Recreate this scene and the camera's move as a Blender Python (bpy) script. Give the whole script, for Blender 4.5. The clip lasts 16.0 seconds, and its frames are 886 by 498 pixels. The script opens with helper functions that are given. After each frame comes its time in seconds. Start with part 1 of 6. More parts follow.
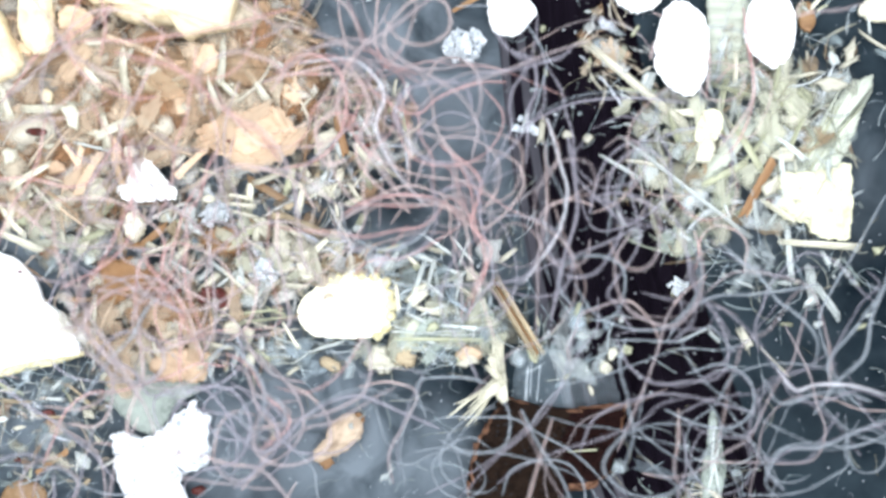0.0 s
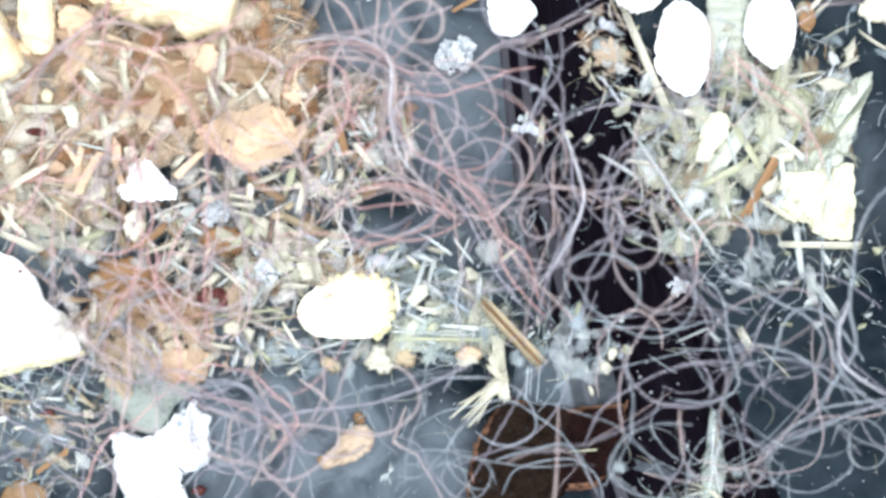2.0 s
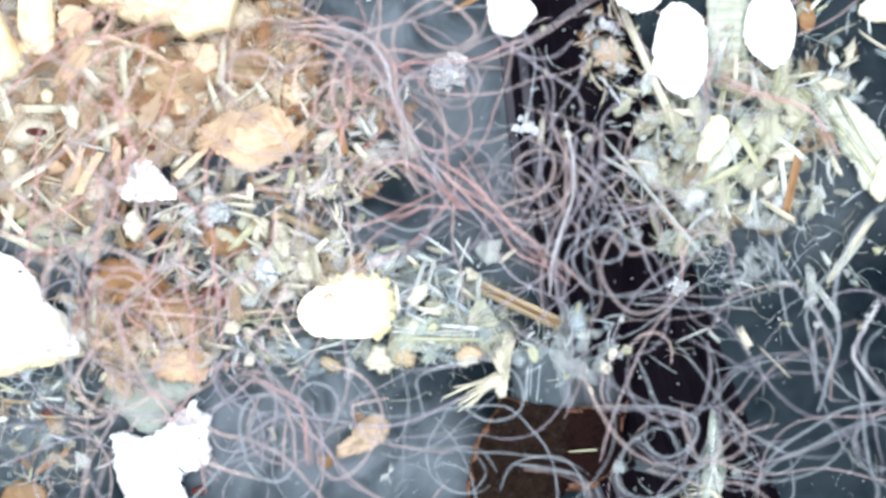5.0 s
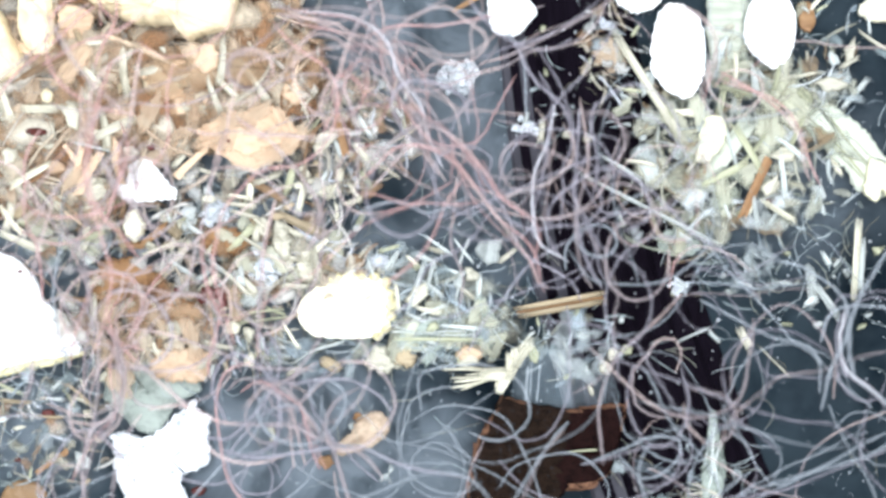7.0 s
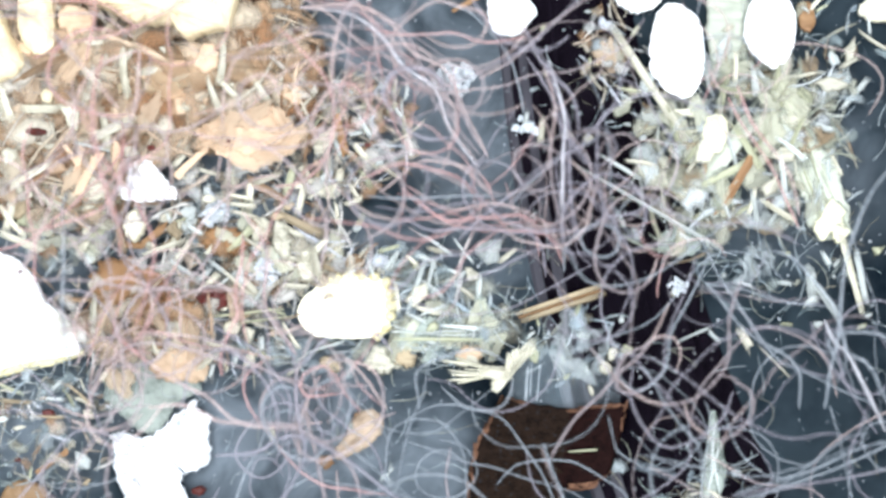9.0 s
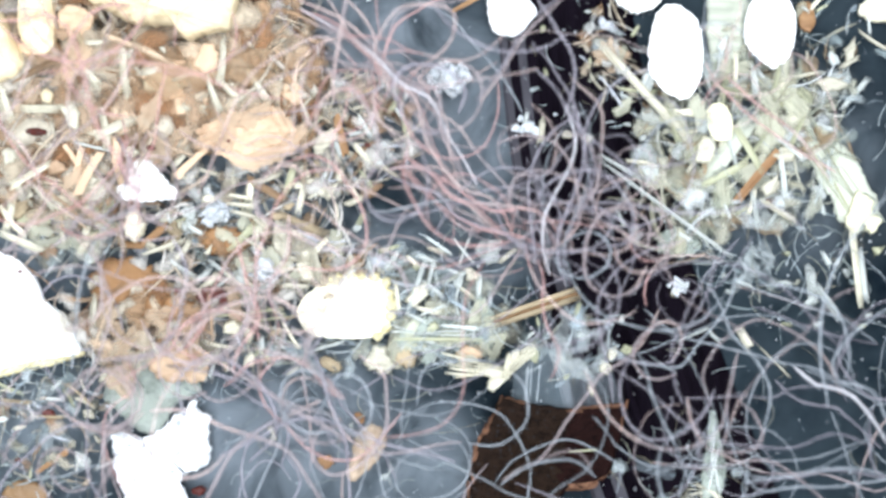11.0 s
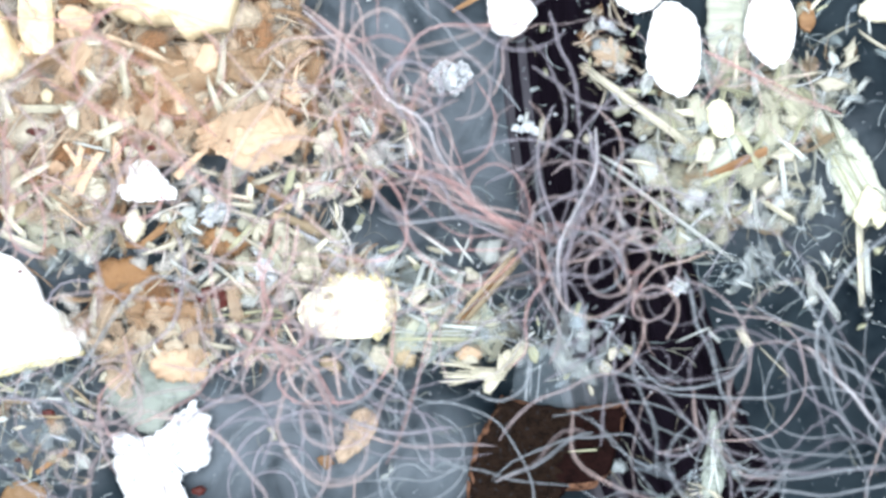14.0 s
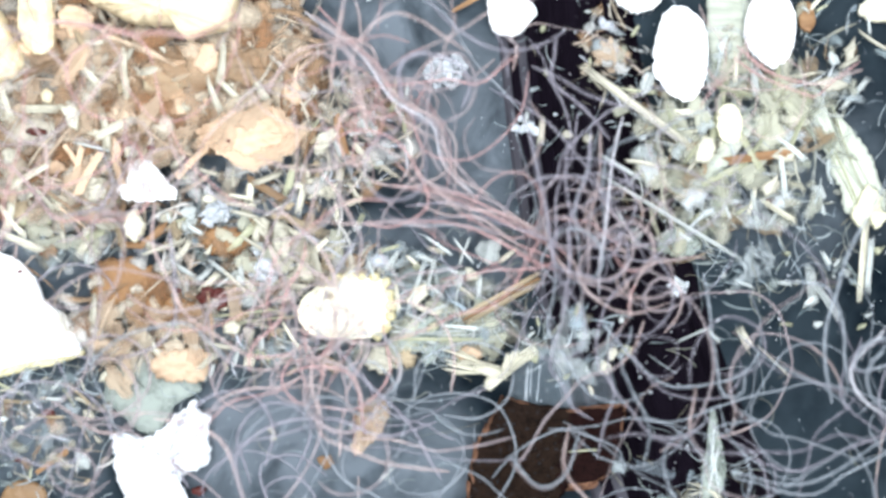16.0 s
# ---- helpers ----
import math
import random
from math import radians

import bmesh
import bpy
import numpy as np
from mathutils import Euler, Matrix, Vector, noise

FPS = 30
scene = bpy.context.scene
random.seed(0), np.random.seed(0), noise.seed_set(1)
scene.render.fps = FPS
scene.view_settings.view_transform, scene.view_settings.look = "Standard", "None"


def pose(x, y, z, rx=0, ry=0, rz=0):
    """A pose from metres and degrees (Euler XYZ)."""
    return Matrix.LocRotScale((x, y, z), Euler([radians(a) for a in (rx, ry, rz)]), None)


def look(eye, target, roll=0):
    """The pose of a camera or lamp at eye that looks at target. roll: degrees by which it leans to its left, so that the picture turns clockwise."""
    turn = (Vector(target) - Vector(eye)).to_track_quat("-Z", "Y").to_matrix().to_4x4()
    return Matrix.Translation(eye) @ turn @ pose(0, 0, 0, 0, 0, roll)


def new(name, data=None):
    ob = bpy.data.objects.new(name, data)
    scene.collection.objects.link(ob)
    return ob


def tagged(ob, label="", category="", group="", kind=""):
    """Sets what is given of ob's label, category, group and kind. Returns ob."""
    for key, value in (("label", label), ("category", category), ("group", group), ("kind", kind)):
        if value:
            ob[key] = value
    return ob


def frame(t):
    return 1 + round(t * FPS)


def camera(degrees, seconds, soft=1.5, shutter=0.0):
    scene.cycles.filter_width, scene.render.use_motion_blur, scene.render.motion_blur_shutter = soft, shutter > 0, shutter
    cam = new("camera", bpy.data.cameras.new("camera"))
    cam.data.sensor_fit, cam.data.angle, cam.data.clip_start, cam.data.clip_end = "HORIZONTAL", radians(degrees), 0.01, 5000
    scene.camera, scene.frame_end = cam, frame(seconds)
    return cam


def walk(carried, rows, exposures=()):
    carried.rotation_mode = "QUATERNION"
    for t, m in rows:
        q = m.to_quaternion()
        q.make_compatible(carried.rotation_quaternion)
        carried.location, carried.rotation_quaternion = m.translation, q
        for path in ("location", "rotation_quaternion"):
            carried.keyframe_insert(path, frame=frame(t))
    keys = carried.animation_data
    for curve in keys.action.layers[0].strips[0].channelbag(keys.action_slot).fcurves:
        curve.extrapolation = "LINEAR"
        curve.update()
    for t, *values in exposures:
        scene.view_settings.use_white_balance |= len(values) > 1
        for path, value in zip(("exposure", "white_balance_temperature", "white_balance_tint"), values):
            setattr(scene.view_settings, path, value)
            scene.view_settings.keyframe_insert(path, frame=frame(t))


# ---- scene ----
# A plan unit is 0.03 mm; u runs east and v south over the plan, whose middle (784, 441) is the world's origin.
U = 0.00003
HEIGHT = 0.0724

cam = camera(36, 16.0, soft=3.1)
cam.data.dof.use_dof = True
cam.data.dof.focus_distance = 0.0712
cam.data.dof.aperture_fstop = 13.0
walk(cam, [(0.0, pose(0, 0, HEIGHT)), (16.0, pose(0, 0, HEIGHT))], exposures=[(0.0, -0.08), (16.0, -0.08)])

# ---- light: the ring of small diffused lamps of a stand magnifier, and a dim room ----
world = bpy.data.worlds.new("world")
scene.world = world
world.use_nodes = True
world.node_tree.nodes["Background"].inputs["Color"].default_value = (0.84, 0.94, 1.0, 1)
world.node_tree.nodes["Background"].inputs["Strength"].default_value = 0.75


def ring_lamp(angle):
    data = bpy.data.lights.new("ring_lamp", "AREA")
    data.shape, data.size, data.energy, data.color = "DISK", 0.03, 0.041, (0.925, 1.0, 1.095)
    ob = new("ring_lamp", data)
    a = radians(angle)
    ob.matrix_world = look((0.045 * math.cos(a), 0.045 * math.sin(a), 0.085), (0, 0, 0))
    return ob


for k in range(6):
    ring_lamp(60 * k + 30)

scene.cycles.transparent_max_bounces = 18

# ---- materials ----


def material(name, dark, light, scale=900.0, stretch=(1, 1, 1), rough=0.55, alpha=1.0, bump=0.3, spots=None, fine=6.0, through_light=0.0, spec=0.4, mid=0.5, frayed=False):
    """A two-scale procedural surface. scale: features per metre; stretch: along the thing's own axes. frayed: it wears thin towards its rim."""
    m = bpy.data.materials.new(name)
    m.use_nodes = True
    nt = m.node_tree
    nodes, links = nt.nodes, nt.links
    b = nodes["Principled BSDF"]
    out = nodes["Material Output"]
    tex = nodes.new("ShaderNodeTexCoord")
    info = nodes.new("ShaderNodeObjectInfo")
    shift = nodes.new("ShaderNodeVectorMath")
    shift.operation = "MULTIPLY_ADD"
    mapping = nodes.new("ShaderNodeMapping")
    mapping.inputs["Scale"].default_value = stretch
    links.new(tex.outputs["Object"], mapping.inputs["Vector"])
    comb = nodes.new("ShaderNodeCombineXYZ")
    for axis in "XYZ":
        links.new(info.outputs["Random"], comb.inputs[axis])
    shift.inputs[1].default_value = (0.37, 0.53, 0.71)
    links.new(comb.outputs[0], shift.inputs[0])
    links.new(mapping.outputs[0], shift.inputs[2])
    big, small = nodes.new("ShaderNodeTexNoise"), nodes.new("ShaderNodeTexNoise")
    for n, sc, det in ((big, scale, 3.0), (small, scale * fine, 4.0)):
        n.inputs["Scale"].default_value = sc
        n.inputs["Detail"].default_value = det
        n.inputs["Roughness"].default_value = 0.65
        links.new(shift.outputs[0], n.inputs["Vector"])
    mix = nodes.new("ShaderNodeMath")
    mix.operation = "MULTIPLY_ADD"
    mix.inputs[1].default_value = 0.45
    links.new(small.outputs["Fac"], mix.inputs[0])
    half = nodes.new("ShaderNodeMath")
    half.operation = "MULTIPLY"
    half.inputs[1].default_value = 0.75
    links.new(big.outputs["Fac"], half.inputs[0])
    links.new(half.outputs[0], mix.inputs[2])
    ramp = nodes.new("ShaderNodeValToRGB")
    ramp.color_ramp.elements[0].position, ramp.color_ramp.elements[0].color = mid - 0.14, (*dark, 1)
    ramp.color_ramp.elements[1].position, ramp.color_ramp.elements[1].color = mid + 0.14, (*light, 1)
    links.new(mix.outputs[0], ramp.inputs["Fac"])
    colour = ramp.outputs["Color"]
    tone = nodes.new("ShaderNodeHueSaturation")
    vary = nodes.new("ShaderNodeMapRange")
    vary.inputs["To Min"].default_value, vary.inputs["To Max"].default_value = 0.78, 1.15
    links.new(info.outputs["Random"], vary.inputs["Value"])
    links.new(vary.outputs["Result"], tone.inputs["Value"])
    links.new(colour, tone.inputs["Color"])
    colour = tone.outputs["Color"]
    if spots:
        sp = nodes.new("ShaderNodeTexNoise")
        sp.inputs["Scale"].default_value, sp.inputs["Detail"].default_value = scale * 2.3, 1.0
        links.new(shift.outputs[0], sp.inputs["Vector"])
        cut = nodes.new("ShaderNodeMapRange")
        cut.inputs["From Min"].default_value, cut.inputs["From Max"].default_value = 0.66, 0.72
        links.new(sp.outputs["Fac"], cut.inputs["Value"])
        sm = nodes.new("ShaderNodeMixRGB")
        sm.inputs["Color2"].default_value = (*spots, 1)
        links.new(cut.outputs["Result"], sm.inputs["Fac"])
        links.new(colour, sm.inputs["Color1"])
        colour = sm.outputs["Color"]
    links.new(colour, b.inputs["Base Color"])
    b.inputs["Roughness"].default_value = rough
    b.inputs["Specular IOR Level"].default_value = spec
    bp = nodes.new("ShaderNodeBump")
    bp.inputs["Strength"].default_value, bp.inputs["Distance"].default_value = bump, 0.00008
    links.new(mix.outputs[0], bp.inputs["Height"])
    links.new(bp.outputs["Normal"], b.inputs["Normal"])
    shader = b.outputs[0]
    if through_light > 0:
        tr = nodes.new("ShaderNodeBsdfTranslucent")
        links.new(colour, tr.inputs["Color"])
        ms = nodes.new("ShaderNodeMixShader")
        ms.inputs["Fac"].default_value = through_light
        links.new(shader, ms.inputs[1])
        links.new(tr.outputs[0], ms.inputs[2])
        shader = ms.outputs[0]
    if alpha < 1:
        clear = nodes.new("ShaderNodeBsdfTransparent")
        ms = nodes.new("ShaderNodeMixShader")
        ms.inputs["Fac"].default_value = alpha
        if frayed:
            thin = nodes.new("ShaderNodeAttribute")
            thin.attribute_name = "thickness"
            worn = nodes.new("ShaderNodeMapRange")
            worn.inputs["From Min"].default_value, worn.inputs["From Max"].default_value = 0.36, 0.6
            worn.inputs["To Min"].default_value, worn.inputs["To Max"].default_value = 0.55, 1.2
            links.new(mix.outputs[0], worn.inputs["Value"])
            body = nodes.new("ShaderNodeMath")
            body.operation = "MULTIPLY"
            links.new(thin.outputs["Fac"], body.inputs[0])
            links.new(worn.outputs["Result"], body.inputs[1])
            cover = nodes.new("ShaderNodeMath")
            cover.operation, cover.use_clamp = "MULTIPLY", True
            cover.inputs[1].default_value = alpha
            links.new(body.outputs[0], cover.inputs[0])
            links.new(cover.outputs[0], ms.inputs["Fac"])
        links.new(clear.outputs[0], ms.inputs[1])
        links.new(shader, ms.inputs[2])
        shader = ms.outputs[0]
    links.new(shader, out.inputs["Surface"])
    return m


def mixed_litter(name, colours, alpha, scale=900.0, single=False):
    """Loose litter of many pieces: each piece takes its own colour out of the given ones, with grain over it."""
    m = material(name, (0.5, 0.5, 0.5), (1, 1, 1), scale, rough=0.6, bump=0.5, alpha=alpha, through_light=0.2, spec=0.2, frayed=True)
    nodes, links = m.node_tree.nodes, m.node_tree.links
    geo = nodes.new("ShaderNodeNewGeometry")
    ramp = nodes.new("ShaderNodeValToRGB")
    ramp.color_ramp.interpolation = "CONSTANT"
    for k, c in enumerate(colours):
        e = ramp.color_ramp.elements[k] if k < 2 else ramp.color_ramp.elements.new(k / len(colours))
        e.position, e.color = k / len(colours), (*c, 1)
    if single:
        info = nodes.new("ShaderNodeObjectInfo")
        links.new(info.outputs["Random"], ramp.inputs["Fac"])
    else:
        links.new(geo.outputs["Random Per Island"], ramp.inputs["Fac"])
    mul = nodes.new("ShaderNodeMixRGB")
    mul.blend_type = "MULTIPLY"
    mul.inputs["Fac"].default_value = 1
    tone = [n for n in nodes if n.bl_idname == "ShaderNodeHueSaturation"][0]
    targets = [k.to_socket for k in tone.outputs["Color"].links]
    links.new(tone.outputs["Color"], mul.inputs["Color1"])
    links.new(ramp.outputs["Color"], mul.inputs["Color2"])
    for k in targets:
        links.new(mul.outputs["Color"], k)
    return m


GRAIN = (0.12, 1, 1)
BED_WARM_COLOURS = ((0.60, 0.42, 0.28), (0.80, 0.68, 0.52), (0.46, 0.30, 0.18), (0.78, 0.71, 0.58), (0.62, 0.48, 0.35), (0.34, 0.18, 0.09), (0.74, 0.58, 0.42), (0.58, 0.53, 0.46))
BED_WARM = mixed_litter("warm_litter", BED_WARM_COLOURS, 0.52)
BED_WARM_SINGLE = mixed_litter("single_warm_litter", BED_WARM_COLOURS, 0.64, single=True)
SEDIMENT = mixed_litter("pale_sediment", ((0.38, 0.27, 0.18), (0.46, 0.37, 0.28), (0.30, 0.23, 0.17), (0.50, 0.41, 0.31), (0.36, 0.34, 0.30)), 0.8)
BED_PALE_COLOURS = ((0.58, 0.53, 0.44), (0.74, 0.71, 0.66), (0.40, 0.33, 0.25), (0.54, 0.54, 0.52), (0.68, 0.70, 0.75), (0.48, 0.44, 0.35), (0.34, 0.21, 0.12), (0.60, 0.49, 0.40))
BED_PALE = mixed_litter("pale_litter", BED_PALE_COLOURS, 0.42)
BED_PALE_SINGLE = mixed_litter("single_pale_litter", BED_PALE_COLOURS, 0.54, single=True)
BED_SAGE_COLOURS = ((0.50, 0.50, 0.41), (0.62, 0.64, 0.58), (0.38, 0.40, 0.32), (0.56, 0.60, 0.58), (0.68, 0.71, 0.71), (0.46, 0.44, 0.33), (0.40, 0.29, 0.18), (0.58, 0.56, 0.45))
BED_SAGE = mixed_litter("sage_litter", BED_SAGE_COLOURS, 0.42)
BED_SAGE_SINGLE = mixed_litter("single_sage_litter", BED_SAGE_COLOURS, 0.54, single=True)
BED_COOL_COLOURS = ((0.38, 0.45, 0.46), (0.54, 0.60, 0.61), (0.32, 0.36, 0.34), (0.48, 0.48, 0.40), (0.64, 0.70, 0.72), (0.28, 0.26, 0.20), (0.42, 0.49, 0.53))
BED_COOL = mixed_litter("cool_litter", BED_COOL_COLOURS, 0.4)
BED_COOL_SINGLE = mixed_litter("single_cool_litter", BED_COOL_COLOURS, 0.52, single=True)
FLOOR = material("wet_grey_dish", (0.002, 0.005, 0.008), (0.017, 0.025, 0.031), 110, rough=0.5, bump=0.1, spec=0.02, fine=4)
STRIP = material("black_rubber", (0.0018, 0.0013, 0.0022), (0.0052, 0.0038, 0.0062), 500, (1, 0.05, 1), rough=0.5, bump=0.2, spec=0.0)
STRIP_EDGE = material("scuffed_black_rubber", (0.018, 0.017, 0.022), (0.04, 0.038, 0.046), 300, (1, 0.2, 1), rough=0.4, bump=0.2, spec=0.1)
WHITE = material("white_pellet", (0.80, 0.80, 0.79), (0.90, 0.90, 0.90), 900, rough=0.8, bump=0.5, spec=0.1)
PUMICE = material("white_pumice", (0.60, 0.64, 0.68), (0.88, 0.90, 0.92), 1100, rough=0.85, bump=1.5, spec=0.1, spots=(0.36, 0.38, 0.41), fine=4, mid=0.45)
CREAM = material("cream_pellet", (0.80, 0.71, 0.46), (0.88, 0.83, 0.66), 900, rough=0.75, bump=0.5, spec=0.1)
MINERAL = material("white_crumb", (0.40, 0.46, 0.50), (0.80, 0.83, 0.86), 1500, rough=0.8, bump=1.0, spec=0.2, fine=4, alpha=0.8)
PEACH = material("peach_wood", (0.42, 0.27, 0.17), (0.70, 0.51, 0.35), 420, (0.5, 1, 1), rough=0.7, bump=1.0, through_light=0.15, spec=0.15, fine=8)
PALE_WOOD = material("pale_yellow_wood", (0.54, 0.42, 0.25), (0.76, 0.64, 0.43), 350, (0.4, 1, 1), rough=0.75, bump=0.8, spec=0.15, fine=9)
IVORY = material("ivory_straw", (0.33, 0.30, 0.22), (0.64, 0.605, 0.49), 1300, GRAIN, rough=0.6, bump=0.7, through_light=0.2, alpha=0.8, spec=0.15, frayed=True)
CHALK = material("chalky_straw", (0.38, 0.41, 0.39), (0.66, 0.69, 0.66), 1300, GRAIN, rough=0.6, bump=0.7, through_light=0.2, alpha=0.6, spec=0.15, frayed=True)
SAGE = material("sage_straw", (0.22, 0.23, 0.15), (0.48, 0.48, 0.33), 1300, GRAIN, rough=0.6, bump=0.7, through_light=0.2, alpha=0.75, spec=0.15, frayed=True)
STRAW = material("cream_straw", (0.46, 0.43, 0.32), (0.74, 0.70, 0.56), 1300, GRAIN, rough=0.6, bump=0.7, through_light=0.2, alpha=0.85, spec=0.15, frayed=True)
TAN = material("tan_wood", (0.20, 0.145, 0.085), (0.42, 0.335, 0.22), 900, GRAIN, rough=0.65, bump=0.9, through_light=0.15, alpha=0.8, spec=0.2, frayed=True)
AMBER = material("amber_wood", (0.17, 0.08, 0.034), (0.36, 0.205, 0.10), 900, GRAIN, rough=0.5, bump=0.9, through_light=0.2, spec=0.2)
UMBER = material("umber_wood", (0.07, 0.035, 0.015), (0.19, 0.11, 0.05), 900, GRAIN, rough=0.5, bump=0.7)
FLAKE_PEACH = material("peach_flake", (0.40, 0.26, 0.16), (0.74, 0.57, 0.41), 700, (0.2, 1, 1), rough=0.6, bump=0.9, alpha=0.45, through_light=0.25, spec=0.1, frayed=True)
FLAKE_AMBER = material("amber_flake", (0.17, 0.07, 0.022), (0.38, 0.20, 0.085), 500, rough=0.4, bump=0.6, alpha=0.85, through_light=0.2, spec=0.2, frayed=True)
FLAKE_SAGE = material("sage_flake", (0.24, 0.28, 0.24), (0.48, 0.53, 0.47), 500, rough=0.4, bump=0.5, alpha=0.6, through_light=0.2, spec=0.2, frayed=True)
FLAKE_LEAF = material("pale_leaf", (0.42, 0.44, 0.35), (0.68, 0.70, 0.59), 700, (0.15, 1, 1), rough=0.5, bump=0.8, alpha=0.72, through_light=0.25, spec=0.1, frayed=True)
FILM = material("clear_film", (0.30, 0.38, 0.45), (0.66, 0.78, 0.86), 260, (1, 0.2, 1), rough=0.2, bump=0.8, alpha=0.04, spec=0.5)
DULL_PEACH = material("dull_peach_wood", (0.36, 0.25, 0.17), (0.60, 0.46, 0.34), 420, (0.5, 1, 1), rough=0.7, bump=1.0, through_light=0.15, spec=0.15, fine=8, alpha=0.9, frayed=True)
SOFT_CREAM = material("soft_cream", (0.36, 0.33, 0.20), (0.68, 0.65, 0.47), 420, rough=0.8, bump=1.0, spec=0.1, fine=8)
FLAKE_STRAW = material("straw_flake", (0.30, 0.30, 0.21), (0.68, 0.67, 0.53), 700, (0.2, 1, 1), rough=0.6, bump=0.9, alpha=0.42, through_light=0.25, spec=0.1, frayed=True)
FLAKE_BROWN = material("brown_flake", (0.32, 0.18, 0.09), (0.58, 0.40, 0.25), 500, (0.3, 1, 1), rough=0.5, bump=0.9, alpha=0.4, through_light=0.25, spec=0.1, frayed=True)
FLAKE_ICE = material("bluish_white_flake", (0.30, 0.35, 0.36), (0.60, 0.64, 0.64), 800, rough=0.4, bump=0.9, alpha=0.19, through_light=0.25, spec=0.3, frayed=True)
YELLOW_CREAM = material("yellowed_pellet", (0.50, 0.42, 0.20), (0.74, 0.66, 0.41), 900, rough=0.8, bump=1.0, spec=0.1, fine=5)
FOLD_HIGHLIGHT = material("film_fold_highlight", (0.40, 0.48, 0.54), (0.80, 0.87, 0.92), 500, (0.2, 1, 1), rough=0.2, bump=0.6, alpha=0.13, spec=0.5)
SEED = material("dark_red_seed", (0.025, 0.007, 0.005), (0.09, 0.02, 0.016), 1500, rough=0.35, bump=0.6, spec=0.2)
BARK = material("dark_bark", (0.002, 0.0013, 0.0012), (0.0145, 0.0085, 0.006), 1900, rough=0.8, bump=1.6, spots=(0.02, 0.019, 0.02), fine=4, spec=0.04, mid=0.52)
BARK_RED = material("reddish_bark", (0.0016, 0.0007, 0.0008), (0.0105, 0.004, 0.0036), 1500, rough=0.8, bump=1.4, fine=4, spec=0.04, mid=0.52)
BARK_RIM = material("worn_bark_rim", (0.012, 0.005, 0.003), (0.15, 0.075, 0.045), 1500, rough=0.8, bump=1.6, spec=0.1, mid=0.55)


def paint_haze(m, haze_patches):
    """Paints milky haze over a floor, as pale light put into its colour: each (u, v, half width, half height,
    strength).
    """
    nodes, links = m.node_tree.nodes, m.node_tree.links
    b = nodes["Principled BSDF"]
    tex = nodes.new("ShaderNodeTexCoord")
    colour = b.inputs["Base Color"].links[0].from_socket
    rag = nodes.new("ShaderNodeTexNoise")
    rag.inputs["Scale"].default_value, rag.inputs["Detail"].default_value = 260, 5
    rag.inputs["Roughness"].default_value, rag.inputs["Distortion"].default_value = 0.6, 1.2
    links.new(tex.outputs["Object"], rag.inputs["Vector"])
    cloud = nodes.new("ShaderNodeMapRange")
    cloud.inputs["From Min"].default_value, cloud.inputs["From Max"].default_value = 0.34, 0.7
    cloud.inputs["To Min"].default_value, cloud.inputs["To Max"].default_value = 0.1, 1.05
    links.new(rag.outputs["Fac"], cloud.inputs["Value"])
    for u, v, hu, hv, strength in haze_patches:
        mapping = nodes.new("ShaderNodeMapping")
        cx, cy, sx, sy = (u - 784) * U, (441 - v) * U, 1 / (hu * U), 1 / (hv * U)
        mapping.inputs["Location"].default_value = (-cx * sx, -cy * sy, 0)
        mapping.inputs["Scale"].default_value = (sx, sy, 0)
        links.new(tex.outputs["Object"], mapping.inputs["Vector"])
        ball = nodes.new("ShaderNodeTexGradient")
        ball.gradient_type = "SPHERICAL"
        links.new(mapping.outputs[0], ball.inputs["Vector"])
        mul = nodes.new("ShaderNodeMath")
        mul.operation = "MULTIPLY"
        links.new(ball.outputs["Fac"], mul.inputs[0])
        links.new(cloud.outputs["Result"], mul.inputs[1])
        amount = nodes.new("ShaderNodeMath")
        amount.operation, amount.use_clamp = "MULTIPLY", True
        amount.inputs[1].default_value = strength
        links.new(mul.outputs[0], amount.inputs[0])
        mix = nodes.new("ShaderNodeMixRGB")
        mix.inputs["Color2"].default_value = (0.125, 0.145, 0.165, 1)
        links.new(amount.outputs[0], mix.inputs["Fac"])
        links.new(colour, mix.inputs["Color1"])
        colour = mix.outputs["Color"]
    links.new(colour, b.inputs["Base Color"])


# pale haze over the dish bottom, mixed straight into the floor's base colour
paint_haze(FLOOR, ((700, 120, 300, 230, 1.8), (850, 330, 150, 300, 1.5), (430, 350, 200, 110, 1.6), (110, 440, 200, 100, 1.9), (380, 560, 220, 90, 1.4), (620, 430, 180, 70, 1.0), (540, 770, 320, 200, 2.1), (60, 760, 200, 160, 1.6), (770, 830, 150, 120, 1.5), (1400, 300, 230, 240, 0.8)))


def worm_skin(name, dark, light, alpha):
    """Wet see-through skin, of one tone over all the body's pieces."""
    m = material(name, tuple(0.8 * c for c in dark), tuple(min(0.9, 1.12 * c) for c in light), 1400, (0.35, 1, 1), rough=0.28, alpha=alpha, bump=0.5, through_light=0.25, spec=0.6, fine=4)
    for node in m.node_tree.nodes:
        if node.bl_idname == "ShaderNodeMapRange":
            node.inputs["To Min"].default_value = node.inputs["To Max"].default_value = 1.0
    return m


